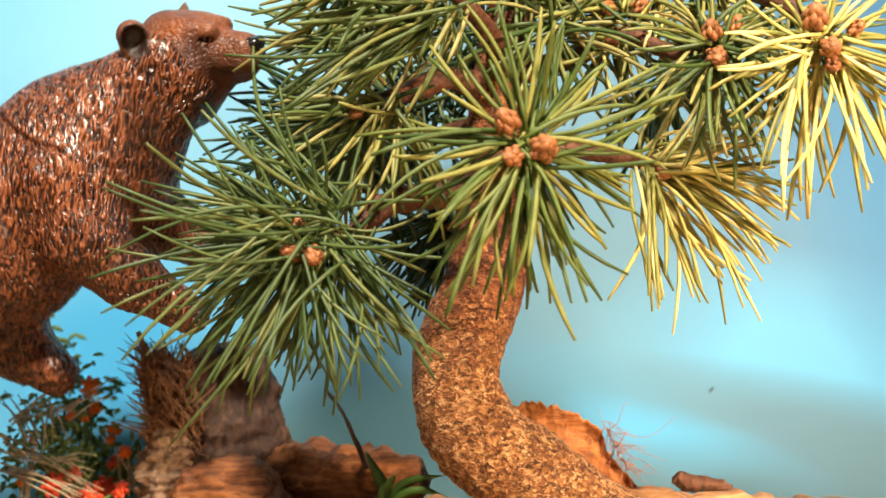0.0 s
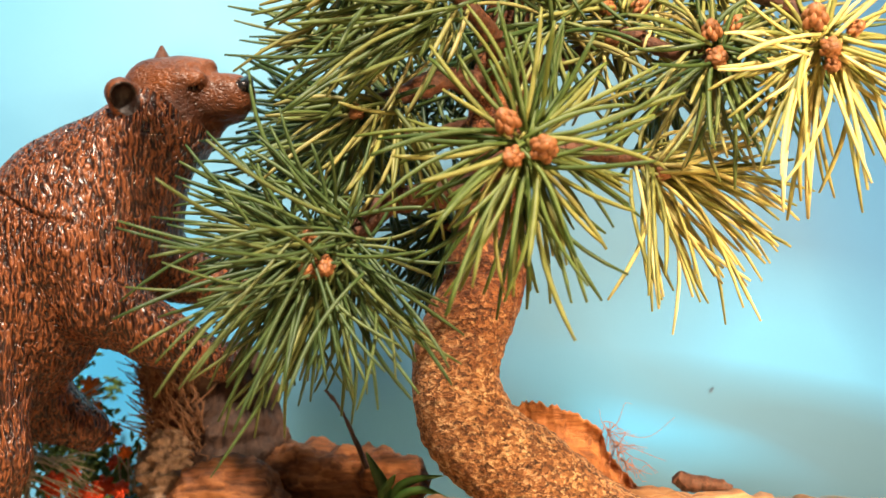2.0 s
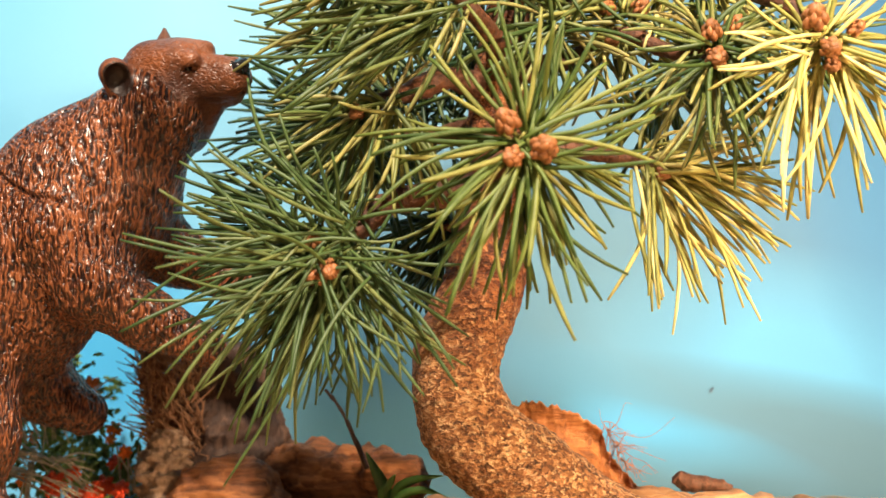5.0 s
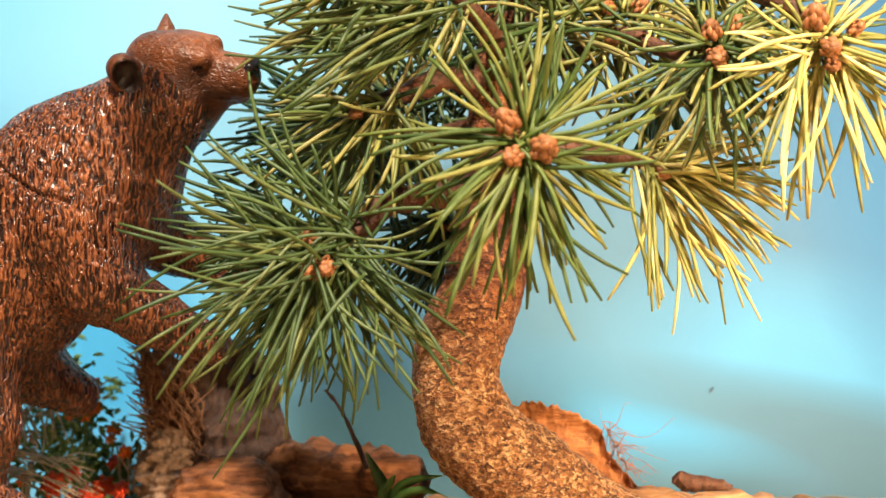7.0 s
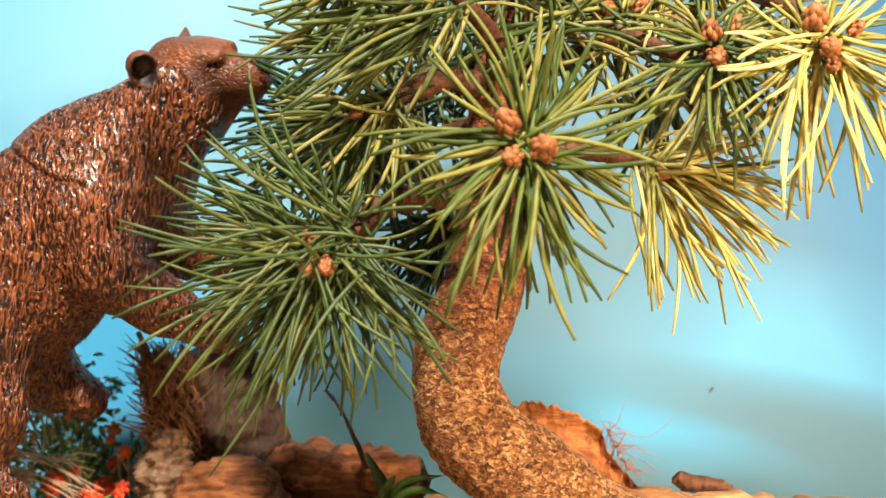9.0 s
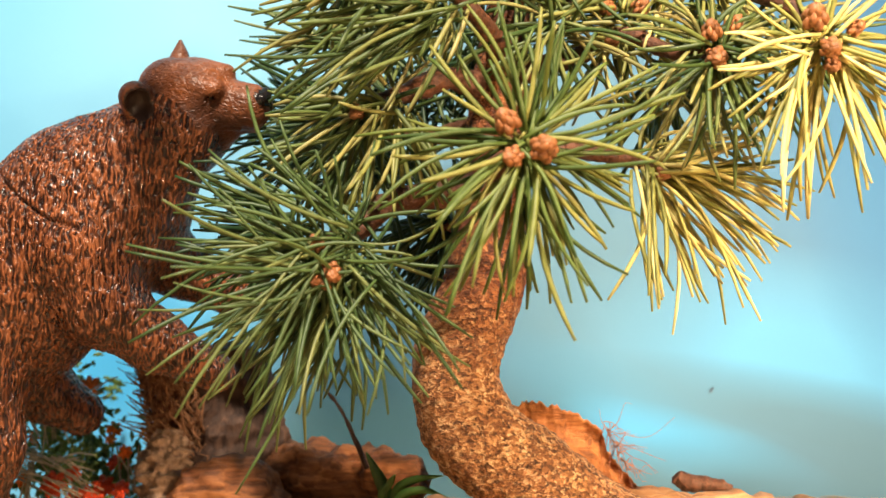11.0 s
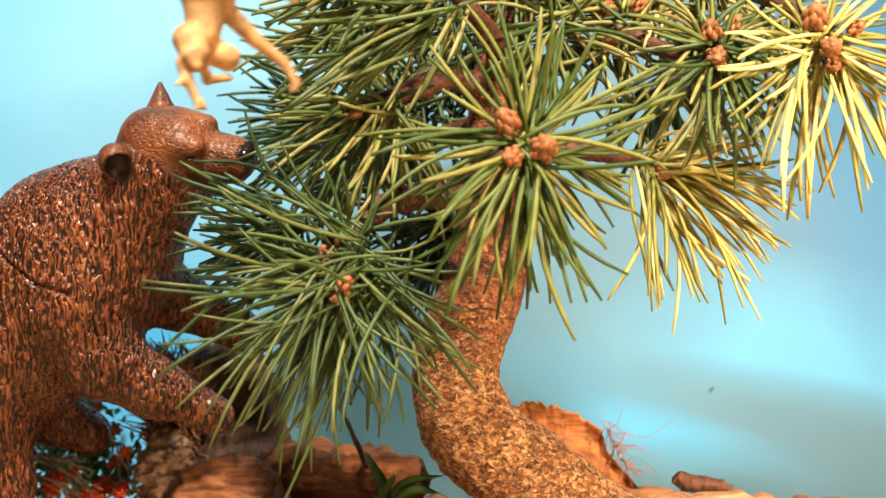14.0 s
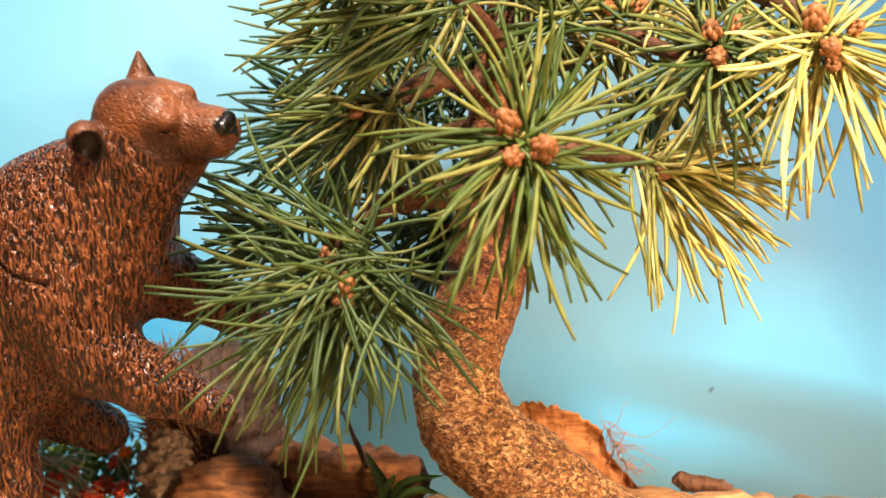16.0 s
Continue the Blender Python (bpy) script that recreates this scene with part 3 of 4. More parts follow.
def build_tufts():
    made = {}
    # front whorl with three buds, facing the lens
    made["front"] = tuft((0.0178, -0.0450, 0.0941), [
        (-124, -62, 32, 0.0237, 0.0355), (-62, -20, 15, 0.0189, 0.0284), (-20, 16, 10, 0.0213, 0.0343),
        (16, 62, 11, 0.0201, 0.0320), (62, 112, 12, 0.0178, 0.0284), (112, 160, 8, 0.0178, 0.0320),
        (160, 202, 9, 0.0225, 0.0331), (202, 236, 15, 0.0225, 0.0355)], GREEN_ONE,
        [((0.0144, -0.0470, 0.0972), 0.0028, (-0.4, -0.6, 0.5)), ((0.0207, -0.0470, 0.0923), 0.0031, (0.2, -0.9, 0.1)), ((0.0157, -0.0460, 0.0915), 0.0024, (-0.5, -0.7, -0.2))],
        True, 26.0, sag=(-0.03, 0.10))
    # low whorl that the bear leans on, in its two halves
    made["push_left"] = tuft((-0.0297, -0.0300, 0.0725), [
        (112, 158, 42, 0.0226, 0.0376), (158, 196, 44, 0.0288, 0.0451), (196, 238, 52, 0.0276, 0.0426)], GREEN_DEEP,
        [((-0.0305, -0.0320, 0.0710), 0.0025, (-0.5, -0.7, -0.1))], True, 36.0, spread=0.008, pivot=(-0.0190, -0.0180, 0.0794), sag=(-0.02, 0.24), r=0.00047, shoot=(0.009, 0.004, 0.005))
    made["push_right"] = tuft((-0.0282, -0.0300, 0.0727), [
        (238, 285, 38, 0.0251, 0.0376), (285, 326, 30, 0.0238, 0.0370), (326, 372, 7, 0.0175, 0.0251), (45, 112, 9, 0.0100, 0.0188)], GREEN_DEEP,
        [((-0.0271, -0.0330, 0.0704), 0.0025, (0.1, -0.8, -0.4)), ((-0.0297, -0.0310, 0.0753), 0.0020, (-0.2, -0.5, 0.6))], True, 30.0, spread=0.006, pivot=(-0.0190, -0.0180, 0.0794), sag=(-0.06, 0.06), r=0.00047, shoot=(0.006, 0.003, 0.003))
    made["behind_push"] = tuft((-0.0361, 0.0040, 0.0828), [(140, 215, 46, 0.0209, 0.0299), (215, 285, 16, 0.0209, 0.0320)], SHADE_GREEN, spread=0.007)
    # bright right-hand shoots
    made["right"] = tuft((0.0545, 0.0040, 0.0978), [
        (8, 40, 12, 0.0265, 0.0334), (-12, 8, 22, 0.0265, 0.0376), (-46, -12, 26, 0.0290, 0.0365), (-100, -46, 22, 0.0251, 0.0355), (40, 120, 8, 0.0139, 0.0237)], YELLOW,
        [((0.0541, 0.0020, 0.0961), 0.0019, (0.6, -0.6, -0.3))], depth=30.0, sag=(0.10, 0.34), shoot=(-0.005, 0, 0.001))
    made["upper"] = tuft((0.0640, -0.0200, 0.1216), [
        (-122, -58, 22, 0.0182, 0.0292), (-58, 30, 16, 0.0117, 0.0221), (30, 150, 16, 0.0117, 0.0221), (150, 238, 18, 0.0143, 0.0260)], GREEN,
        [((0.0627, -0.0220, 0.1238), 0.0025, (-0.1, -0.6, 0.6)), ((0.0674, -0.0210, 0.1258), 0.0022, (0.4, -0.5, 0.6)), ((0.0635, -0.0220, 0.1195), 0.0027, (0, -0.8, -0.4))], depth=34.0)
    made["corner"] = tuft((0.0861, -0.0300, 0.1202), [
        (-118, -60, 20, 0.0263, 0.0364), (-60, -5, 20, 0.0188, 0.0326), (-5, 60, 12, 0.0138, 0.0251), (60, 170, 16, 0.0088, 0.0188), (170, 242, 18, 0.0138, 0.0263)], YELLOW,
        [((0.0834, -0.0330, 0.1237), 0.0030, (-0.1, -0.7, 0.5)), ((0.0864, -0.0330, 0.1185), 0.0025, (0.1, -0.8, -0.2)), ((0.0913, -0.0320, 0.1227), 0.0021, (0.6, -0.6, 0.2)), ((0.0872, -0.0320, 0.1155), 0.0019, (0.1, -0.7, -0.6))], depth=30.0, sag=(0.04, 0.22))
    # left-hand shoots over the muzzle
    made["left"] = tuft((-0.0189, -0.0120, 0.1099), [
        (165, 196, 12, 0.0175, 0.0249), (200, 252, 18, 0.0229, 0.0323), (252, 300, 14, 0.0188, 0.0269), (300, 480, 10, 0.0094, 0.0175)], GREEN,
        [((-0.0197, -0.0140, 0.1085), 0.0019, (-0.5, -0.5, -0.5))], depth=30.0)
    made["left_low"] = tuft((-0.0113, -0.0160, 0.1087), [(225, 310, 24, 0.0171, 0.0270), (100, 225, 8, 0.0105, 0.0198)], OLIVE, depth=28.0)
    made["left_high"] = tuft((0.0008, -0.0220, 0.1330), [(172, 218, 46, 0.0271, 0.0439), (218, 285, 12, 0.0116, 0.0206), (100, 172, 14, 0.0232, 0.0413)], GREEN, depth=26.0, spread=0.008)
    made["left_mid"] = tuft((-0.0150, 0.0360, 0.1399), [(158, 214, 46, 0.0265, 0.0404), (214, 280, 16, 0.0153, 0.0265)], GREEN, depth=32.0, spread=0.008)
    made["left_back"] = tuft((-0.0258, 0.0440, 0.1164), [(140, 222, 70, 0.0230, 0.0391), (222, 330, 30, 0.0153, 0.0276)], SHADE_GREEN, depth=34.0, spread=0.008)
    made["trunk_back"] = tuft((0.0025, 0.0300, 0.0868), [(188, 272, 44, 0.0169, 0.0276), (272, 330, 12, 0.0138, 0.0230), (100, 188, 14, 0.0138, 0.0230)], SHADE_GREEN, depth=30.0)
    made["crown_back"] = tuft((-0.0038, 0.0340, 0.1216), [(0, 360, 80, 0.0169, 0.0322)], SHADE_GREEN, depth=34.0, spread=0.010)
    # crown at the top edge
    made["top"] = tuft((0.0444, 0.0000, 0.1334), [(0, 360, 70, 0.0125, 0.0265)], OLIVE,
        [((0.0487, -0.0030, 0.1358), 0.0024, (0.3, -0.7, 0.4)), ((0.0425, -0.0030, 0.1289), 0.0021, (-0.2, -0.7, -0.2)), ((0.0416, -0.0030, 0.1361), 0.0021, (-0.4, -0.7, 0.4))], depth=36.0)
    made["top_mid"] = tuft((0.0281, -0.0060, 0.1323), [(0, 360, 56, 0.0150, 0.0300)], GREEN, depth=36.0)
    made["top_right"] = tuft((0.0837, 0.0000, 0.1341), [(150, 390, 52, 0.0167, 0.0320)], GREEN, depth=34.0)
    made["right_back"] = tuft((0.0604, 0.0220, 0.1235), [(200, 380, 44, 0.0163, 0.0282)], GREEN, depth=30.0)
    made["crown_left"] = tuft((-0.0200, -0.0100, 0.1468), [(175, 330, 50, 0.0162, 0.0283)], GREEN, depth=32.0)
    made["crown_mid"] = tuft((0.0210, 0.0000, 0.1563), [(180, 360, 50, 0.0167, 0.0320)], GREEN, depth=32.0)
    made["crown_right"] = tuft((0.0641, 0.0000, 0.1533), [(180, 360, 54, 0.0167, 0.0306)], YELLOW, depth=32.0)
    made["crown_core"] = tuft((0.0088, 0.0300, 0.1350), [(0, 360, 80, 0.0169, 0.0306)], SHADE_GREEN, depth=34.0, spread=0.010)
    made["left_core"] = tuft((-0.0130, 0.0280, 0.1013), [(110, 300, 60, 0.0138, 0.0276)], SHADE_GREEN, depth=34.0, spread=0.010)
    return made


tufts = build_tufts()

# ---- wood, stones and plants round the tree ----
def stump():
    ob = thing("tree_stump", (-0.065, 0.085, 0.0), "grey-brown weathered stump with torn dry fibres", "stump")
    s = spline([(*(-0.0654, 0.0850, -0.0129), 0.0268), (*(-0.0667, 0.0850, 0.0078), 0.0241), (*(-0.0679, 0.0850, 0.0235), 0.0200), (*(-0.0690, 0.0850, 0.0357), 0.0179), (*(-0.0710, 0.0850, 0.0498), 0.0143), (*(-0.0720, 0.0850, 0.0552), 0.0071)], 70)
    v, f = tube(s[:, :3], s[:, 3], 56, 0.8, 0.0032, 150.0, 3.0)
    link("body", v, f, STUMP, ob)
    parts = []
    for i in range(640):
        h = random.random()
        a = Vector((-0.0905 + 0.016 * random.random() ** 1.6 + 0.004 * (1 - h), 0.068 + random.uniform(-0.003, 0.010), 0.020 + 0.030 * h))
        ln = random.uniform(0.003, 0.010)
        d = Vector((random.gauss(-0.35, 0.35), random.gauss(-0.25, 0.25), random.gauss(0.9, 0.35))).normalized()
        pts = [a, a + d * ln * 0.5 + Vector((random.gauss(0, 0.0010), 0, 0)), a + d * ln + Vector((random.gauss(0, 0.0022), 0, random.gauss(0, 0.001)))]
        k = random.uniform(0.7, 1.7)
        parts.append(tube(spline(pts, 6), [r * k for r in (0.00026, 0.00026, 0.00024, 0.0002, 0.00015, 0.00006)], 4))
    v, f = joined(parts)
    tagged(link("frayed_edge", v, f, FIBRE, ob, label="frayed straw-coloured fibres"), kind="stuff")
    s = spline([(*(-0.0800, 0.0620, 0.0030), 0.0088), (*(-0.0805, 0.0620, 0.0130), 0.0082), (*(-0.0815, 0.0640, 0.0215), 0.0066), (*(-0.0820, 0.0660, 0.0290), 0.0035)], 90)
    v, f = tube(s[:, :3], s[:, 3], 64, 0.8, 0.0036, 330.0, 9.0)
    link("broken_chunk", v, f, CHUNK, ob, label="pale grey broken wood chunk")
    s = spline([(*(-0.0829, 0.0720, 0.0360), 0.0016), (*(-0.0875, 0.0720, 0.0463), 0.0014), (*(-0.0901, 0.0700, 0.0531), 0.0011), (*(-0.0921, 0.0680, 0.0585), 0.0007)], 16)
    v, f = tube(s[:, :3], s[:, 3], 8, 1.0, 0.0004, 500.0)
    link("splinter", v, f, FIBRE, ob)


stump()


def drift(name, points, sides, flat, rough, freq, label, category, mat=None, n=80):
    s = spline(points, n)
    v, f = tube(s[:, :3], s[:, 3], sides, flat, rough, freq, random.random() * 30)
    return tagged(link(name, v, f, mat or DRIFT, None, tuple(s[0, :3])), label, category)


drift("driftwood_log", [(*(-0.0539, 0.0750, 0.0138), 0.0087), (*(-0.0416, 0.0720, 0.0166), 0.0097), (*(-0.0241, 0.0660, 0.0159), 0.0069), (*(-0.0105, 0.0600, 0.0151), 0.0060), (*(-0.0040, 0.0600, 0.0131), 0.0033)], 40, 1.0, 0.0028, 150.0,
      "orange-brown driftwood log darkened as in shade, lying behind the trunk", "driftwood", SHADE_DRIFT)
drift("driftwood_chunk", [(-0.0780, 0.0570, 0.0040, 0.0050), (-0.0720, 0.0565, 0.0080, 0.0100), (-0.0625, 0.0560, 0.0110, 0.0115), (-0.0530, 0.0570, 0.0080, 0.0100), (-0.0465, 0.0580, 0.0040, 0.0060)], 48, 0.7, 0.0030, 130.0,
      "rounded orange-brown driftwood chunk against the stump", "driftwood", SHADE_DRIFT)


def bark_slab():
    """A curled slab: torn rim above, hollow lit face below, real thickness."""
    rim = spline([(0.0153, 0.0300, 0.0348), (0.0182, 0.0260, 0.0368), (0.0245, 0.0240, 0.0384), (0.0322, 0.0240, 0.0360), (0.0411, 0.0260, 0.0321), (0.0442, 0.0280, 0.0252), (0.0500, 0.0300, 0.0179), (0.0555, 0.0320, 0.0129)], 90)
    foot = spline([(0.0145, 0.0300, 0.0161), (0.0182, 0.0280, 0.0163), (0.0240, 0.0260, 0.0150), (0.0299, 0.0260, 0.0135), (0.0369, 0.0280, 0.0118), (0.0431, 0.0300, 0.0101), (0.0494, 0.0320, 0.0084), (0.0558, 0.0340, 0.0067)], 90)
    rows, n = 26, 90
    verts, faces = [], []
    for side in (0, 1):
        for j in range(rows):
            v = j / (rows - 1)
            for i in range(n):
                p = Vector(rim[i]).lerp(Vector(foot[i]), v)
                p.y += 0.005 * math.sin(math.pi * min(1.0, v * 1.6)) * (1 - 0.4 * v) - 0.010 * v
                q = Vector((p.x * 420 + 7, p.y * 100, p.z * 150))
                k = noise.fractal(q, 0.9, 2.0, 3)
                p.y += 0.0011 * k
                if v < 0.2:
                    p.z += (1 - v / 0.2) * 0.0016 * noise.fractal(Vector((i * 0.35, 3.3, 0)), 0.8, 2.0, 3)
                p.y += side * (0.0016 + 0.0006 * k)
                verts.append(p)
    m = rows * n
    for j in range(rows - 1):
        for i in range(n - 1):
            a = j * n + i
            faces.append((a, a + n, a + n + 1, a + 1))
            faces.append((m + a, m + a + 1, m + a + n + 1, m + a + n))
    for i in range(n - 1):
        faces.append((i, i + 1, m + i + 1, m + i))
        c = (rows - 1) * n + i
        faces.append((c + 1, c, m + c, m + c + 1))
    for j in range(rows - 1):
        a = j * n
        faces.append((a + n, a, m + a, m + a + n))
        a += n - 1
        faces.append((a, a + n, m + a + n, m + a))
    return tagged(link("bark_slab", verts, faces, DRIFT, None, tuple(foot[40])), "curled orange-brown bark slab leaning behind the trunk", "bark")


bark_slab()
drift("root_log", [(*(0.0373, 0.0200, 0.0063), 0.0074), (*(0.0543, 0.0250, 0.0082), 0.0068), (*(0.0746, 0.0300, 0.0066), 0.0070), (*(0.0956, 0.0300, 0.0039), 0.0080), (*(0.1197, 0.0300, 0.0051), 0.0077), (*(0.1407, 0.0300, 0.0039), 0.0061)], 40, 1.0, 0.0022, 160.0,
      "pale tan driftwood root lying on the sand", "driftwood", mat_wood("pale_driftwood", (0.14, 0.06, 0.025), (0.34, 0.17, 0.07), (0.52, 0.30, 0.14)))
drift("bark_chip", [(*(0.0650, 0.0500, 0.0159), 0.0013), (*(0.0690, 0.0500, 0.0156), 0.0026), (*(0.0754, 0.0500, 0.0146), 0.0023), (*(0.0818, 0.0500, 0.0134), 0.0013)], 20, 0.8, 0.0010, 300.0,
      "dark brown bark chip on the driftwood", "bark chip", TWIG, 30)


def rootlets():
    parts = []
    for i in range(46):
        k = random.random()
        a = Vector((0.0428, 0.0280, 0.0334)).lerp(Vector((0.0490, 0.0280, 0.0200)), k)
        ln = random.uniform(0.003, 0.012) * (1.6 if i < 6 else 1)
        d = Vector((random.uniform(-0.2, 1.0), random.uniform(-0.5, 0.5), random.uniform(-0.7, 0.3))).normalized()
        pts = [a, a + d * ln * 0.4 + Vector((0, 0, random.gauss(0, 0.0012))), a + d * ln * 0.7 + Vector((0, 0, random.gauss(0, 0.0012))), a + d * ln]
        parts.append(tube(spline(pts, 9), np.linspace(0.00012, 0.00005, 9), 4))
    for end in ((0.0624, 0.0300, 0.0343),):
        a = Vector((0.0454, 0.0280, 0.0304))
        m = a.lerp(Vector(end), 0.55) + Vector((0, 0, -0.0035))
        parts.append(tube(spline([a, m, end], 12), np.linspace(0.00009, 0.00004, 12), 4))
    v, f = joined(parts)
    tagged(link("rootlets", v, f, ROOTLET, None, (0.0446, 0.0280, 0.0281)), "fine dry reddish rootlets hanging off the bark", "roots", "", "stuff")


rootlets()


def pebble(at, r, squash):
    bm = bmesh.new()
    bmesh.ops.create_icosphere(bm, subdivisions=3, radius=1.0)
    s = random.random() * 40
    for v in bm.verts:
        v.co *= 1 + 0.4 * noise.noise(v.co * 1.3 + Vector((s, 0, 0))) + 0.12 * noise.noise(v.co * 4)
        v.co.z *= squash
        v.co *= r
    verts, faces = [v.co + Vector(at) for v in bm.verts], [[v.index for v in f.verts] for f in bm.faces]
    bm.free()
    return tagged(link("pebble", verts, faces, STONE, None, at), "rounded tan pebble on the driftwood", "pebble", "pebbles by the root")


for at, r in (((0.0846, 0.0300, 0.0137), 0.0037), ((0.0783, 0.0320, 0.0132), 0.0028), ((0.0967, 0.0300, 0.0131), 0.0040), ((0.1064, 0.0300, 0.0122), 0.0034), ((0.0703, 0.0300, 0.0125), 0.0028), ((0.1155, 0.0300, 0.0119), 0.0031),
              ((0.0021, -0.0100, 0.0163), 0.0042), ((-0.0019, 0.0000, 0.0160), 0.0033)):
    pebble((at[0], at[1], at[2] - 0.65 * r), 1.25 * r, 0.6)


def blade_mesh(points, width):
    """A creased grass blade with thickness."""
    s = spline(points, 16)
    n = len(s)
    verts, faces = [], []
    t = np.gradient(s, axis=0)
    for i in range(n):
        d = Vector(t[i]).normalized()
        w = d.cross(Vector((0, 1, 0))).normalized()
        k = width * min(1.0, 0.45 + 1.6 * i / n) * (1 - (i / (n - 1)) ** 3) + 0.0001
        p = Vector(s[i])
        verts += [p - w * k, p + Vector((0, 0.3 * k + 0.0002, 0)), p + w * k, p + Vector((0, 0.3 * k - 0.0002, 0))]
    for i in range(n - 1):
        for k in range(4):
            a, b = i * 4 + k, i * 4 + (k + 1) % 4
            faces.append((a, b, b + 4, a + 4))
    faces += [(3, 2, 1, 0), tuple((n - 1) * 4 + k for k in range(4))]
    return verts, faces


def grass():
    ob = thing("grass_tuft", (-0.0130, 0.0200, 0.0026), "small tuft of green plastic grass beside the trunk", "grass")
    for pts, w in (([(-0.0130, 0.0200, 0.0040), (-0.0145, 0.0200, 0.0141), (-0.0170, 0.0200, 0.0198), (-0.0201, 0.0220, 0.0255)], 0.0019),
                   ([(-0.0130, 0.0200, 0.0040), (-0.0122, 0.0180, 0.0150), (-0.0078, 0.0160, 0.0187), (0.0001, 0.0140, 0.0200)], 0.0013),
                   ([(-0.0137, 0.0200, 0.0040), (-0.0114, 0.0160, 0.0138), (-0.0056, 0.0140, 0.0164), (0.0009, 0.0120, 0.0149)], 0.0012),
                   ([(-0.0137, 0.0200, 0.0040), (-0.0156, 0.0160, 0.0145), (-0.0135, 0.0140, 0.0182), (-0.0120, 0.0120, 0.0205)], 0.0012)):
        v, f = blade_mesh(pts, w)
        link("blade", v, f, BLADE, ob)
    return ob


grass()
rodded = spline([(*(-0.0215, 0.0500, 0.0191), 0.0007), (*(-0.0256, 0.0500, 0.0286), 0.0006), (*(-0.0297, 0.0500, 0.0366), 0.0005), (*(-0.0337, 0.0500, 0.0414), 0.0003)], 20)
v_, f_ = tube(rodded[:, :3], rodded[:, 3], 8, 1.0, 0.0004, 400.0)
tagged(link("dry_twig", v_, f_, STUMP, None, tuple(rodded[0, :3])), "thin dark dry twig standing by the log", "twig")


def flower(parent, at, r, mat, face):
    parts = []
    d = Vector(face).normalized()
    turn = d.to_track_quat("Z", "Y")
    for ring, (n, tilt, k) in enumerate(((7, 0.35, 1.0), (6, 0.8, 0.75), (4, 1.2, 0.5))):
        for i in range(n):
            a = 2 * math.pi * (i + 0.5 * ring) / n + random.gauss(0, 0.1)
            out = Vector((math.cos(a) * math.cos(tilt), math.sin(a) * math.cos(tilt), math.sin(tilt)))
            pts = [Vector(at) + turn @ (out * r * k * s + Vector((0, 0, -0.25 * r * s * s))) for s in (0.05, 0.4, 0.75, 1.0)]
            parts.append(tube(pts, [r * 0.1, r * 0.26, r * 0.27, r * 0.08], 6, 0.5))
    v, f = joined(parts)
    return link("flower", v, f, mat, parent, at)


def leaf_cloud(centre, spread, n, size):
    parts = []
    for i in range(n):
        c = Vector(centre) + Vector([random.gauss(0, 0.5) * s for s in spread])
        d = Vector((random.gauss(0, 1), random.gauss(0, 0.6), random.gauss(0.4, 0.8))).normalized()
        ln = size * random.uniform(0.6, 1.3)
        parts.append(tube([c, c + d * ln * 0.35, c + d * ln * 0.7 + Vector((0, 0, -0.0003)), c + d * ln + Vector((0, 0, -0.001))], [0.0002, ln * 0.2, ln * 0.17, 0.0001], 5, 0.3))
    return joined(parts)


def flower_plant(base, leaves, flowers, label):
    ob = thing("flower_plant", (base[0], base[1], 0.0), label, "flowers", "flowering plants")
    for centre, spread, n, size in leaves:
        v, f = leaf_cloud(centre, spread, n, size)
        tagged(link("foliage", v, f, FOLIAGE, ob), kind="stuff")
    for at, r, mat in flowers:
        v, f = tube(spline([(base[0], base[1], 0.001), (0.5 * (base[0] + at[0]) + random.gauss(0, 0.003), at[1] + 0.002, at[2] * 0.5), (at[0], at[1] + 0.001, at[2])], 12), [0.0004] * 12, 5)
        link("stem", v, f, FOLIAGE, ob)
        flower(ob, at, r, mat, (random.gauss(0, 0.3), -1, random.uniform(0.1, 0.7)))
    return ob


flower_plant((-0.1156, 0.1000, -0.0026), [((-0.1222, 0.1000, 0.0308), (0.014, 0.006, 0.016), 260, 0.0042), ((-0.1135, 0.1250, 0.0406), (0.004, 0.003, 0.004), 18, 0.004), ((-0.1338, 0.1200, 0.0522), (0.008, 0.004, 0.010), 50, 0.004)],
             [((-0.1123, 0.0900, 0.0420), 0.0038, ORANGE), ((-0.1112, 0.0920, 0.0352), 0.0029, ORANGE), ((-0.1181, 0.0900, 0.0326), 0.0024, ORANGE), ((-0.1138, 0.0900, 0.0324), 0.0022, ORANGE), ((-0.1043, 0.0900, 0.0285), 0.0029, ORANGE), ((-0.1048, 0.0880, 0.0254), 0.0022, ORANGE), ((-0.1290, 0.0880, 0.0259), 0.0022, ORANGE)],
             "artificial plant with orange flowers and dark green leaves")
flower_plant((-0.1129, 0.0850, -0.0060), [((-0.1224, 0.0850, 0.0165), (0.022, 0.006, 0.014), 260, 0.0042), ((-0.1042, 0.0900, 0.0126), (0.012, 0.005, 0.010), 90, 0.005)],
             [((-0.1160, 0.0680, 0.0131), 0.0046, RED), ((-0.1044, 0.0660, 0.0096), 0.0042, RED), ((-0.0952, 0.0660, 0.0116), 0.0035, RED), ((-0.1123, 0.0750, 0.0155), 0.0030, RED), ((-0.1027, 0.0750, 0.0118), 0.0042, RED), ((-0.1008, 0.0800, 0.0186), 0.0032, RED), ((-0.1112, 0.0720, 0.0099), 0.0028, RED), ((-0.1277, 0.0750, 0.0138), 0.0025, ORANGE), ((-0.0967, 0.0750, 0.0223), 0.0025, ORANGE), ((-0.0922, 0.0900, 0.0320), 0.0016, RED)],
             "low artificial plant with red flowers beside the stump")


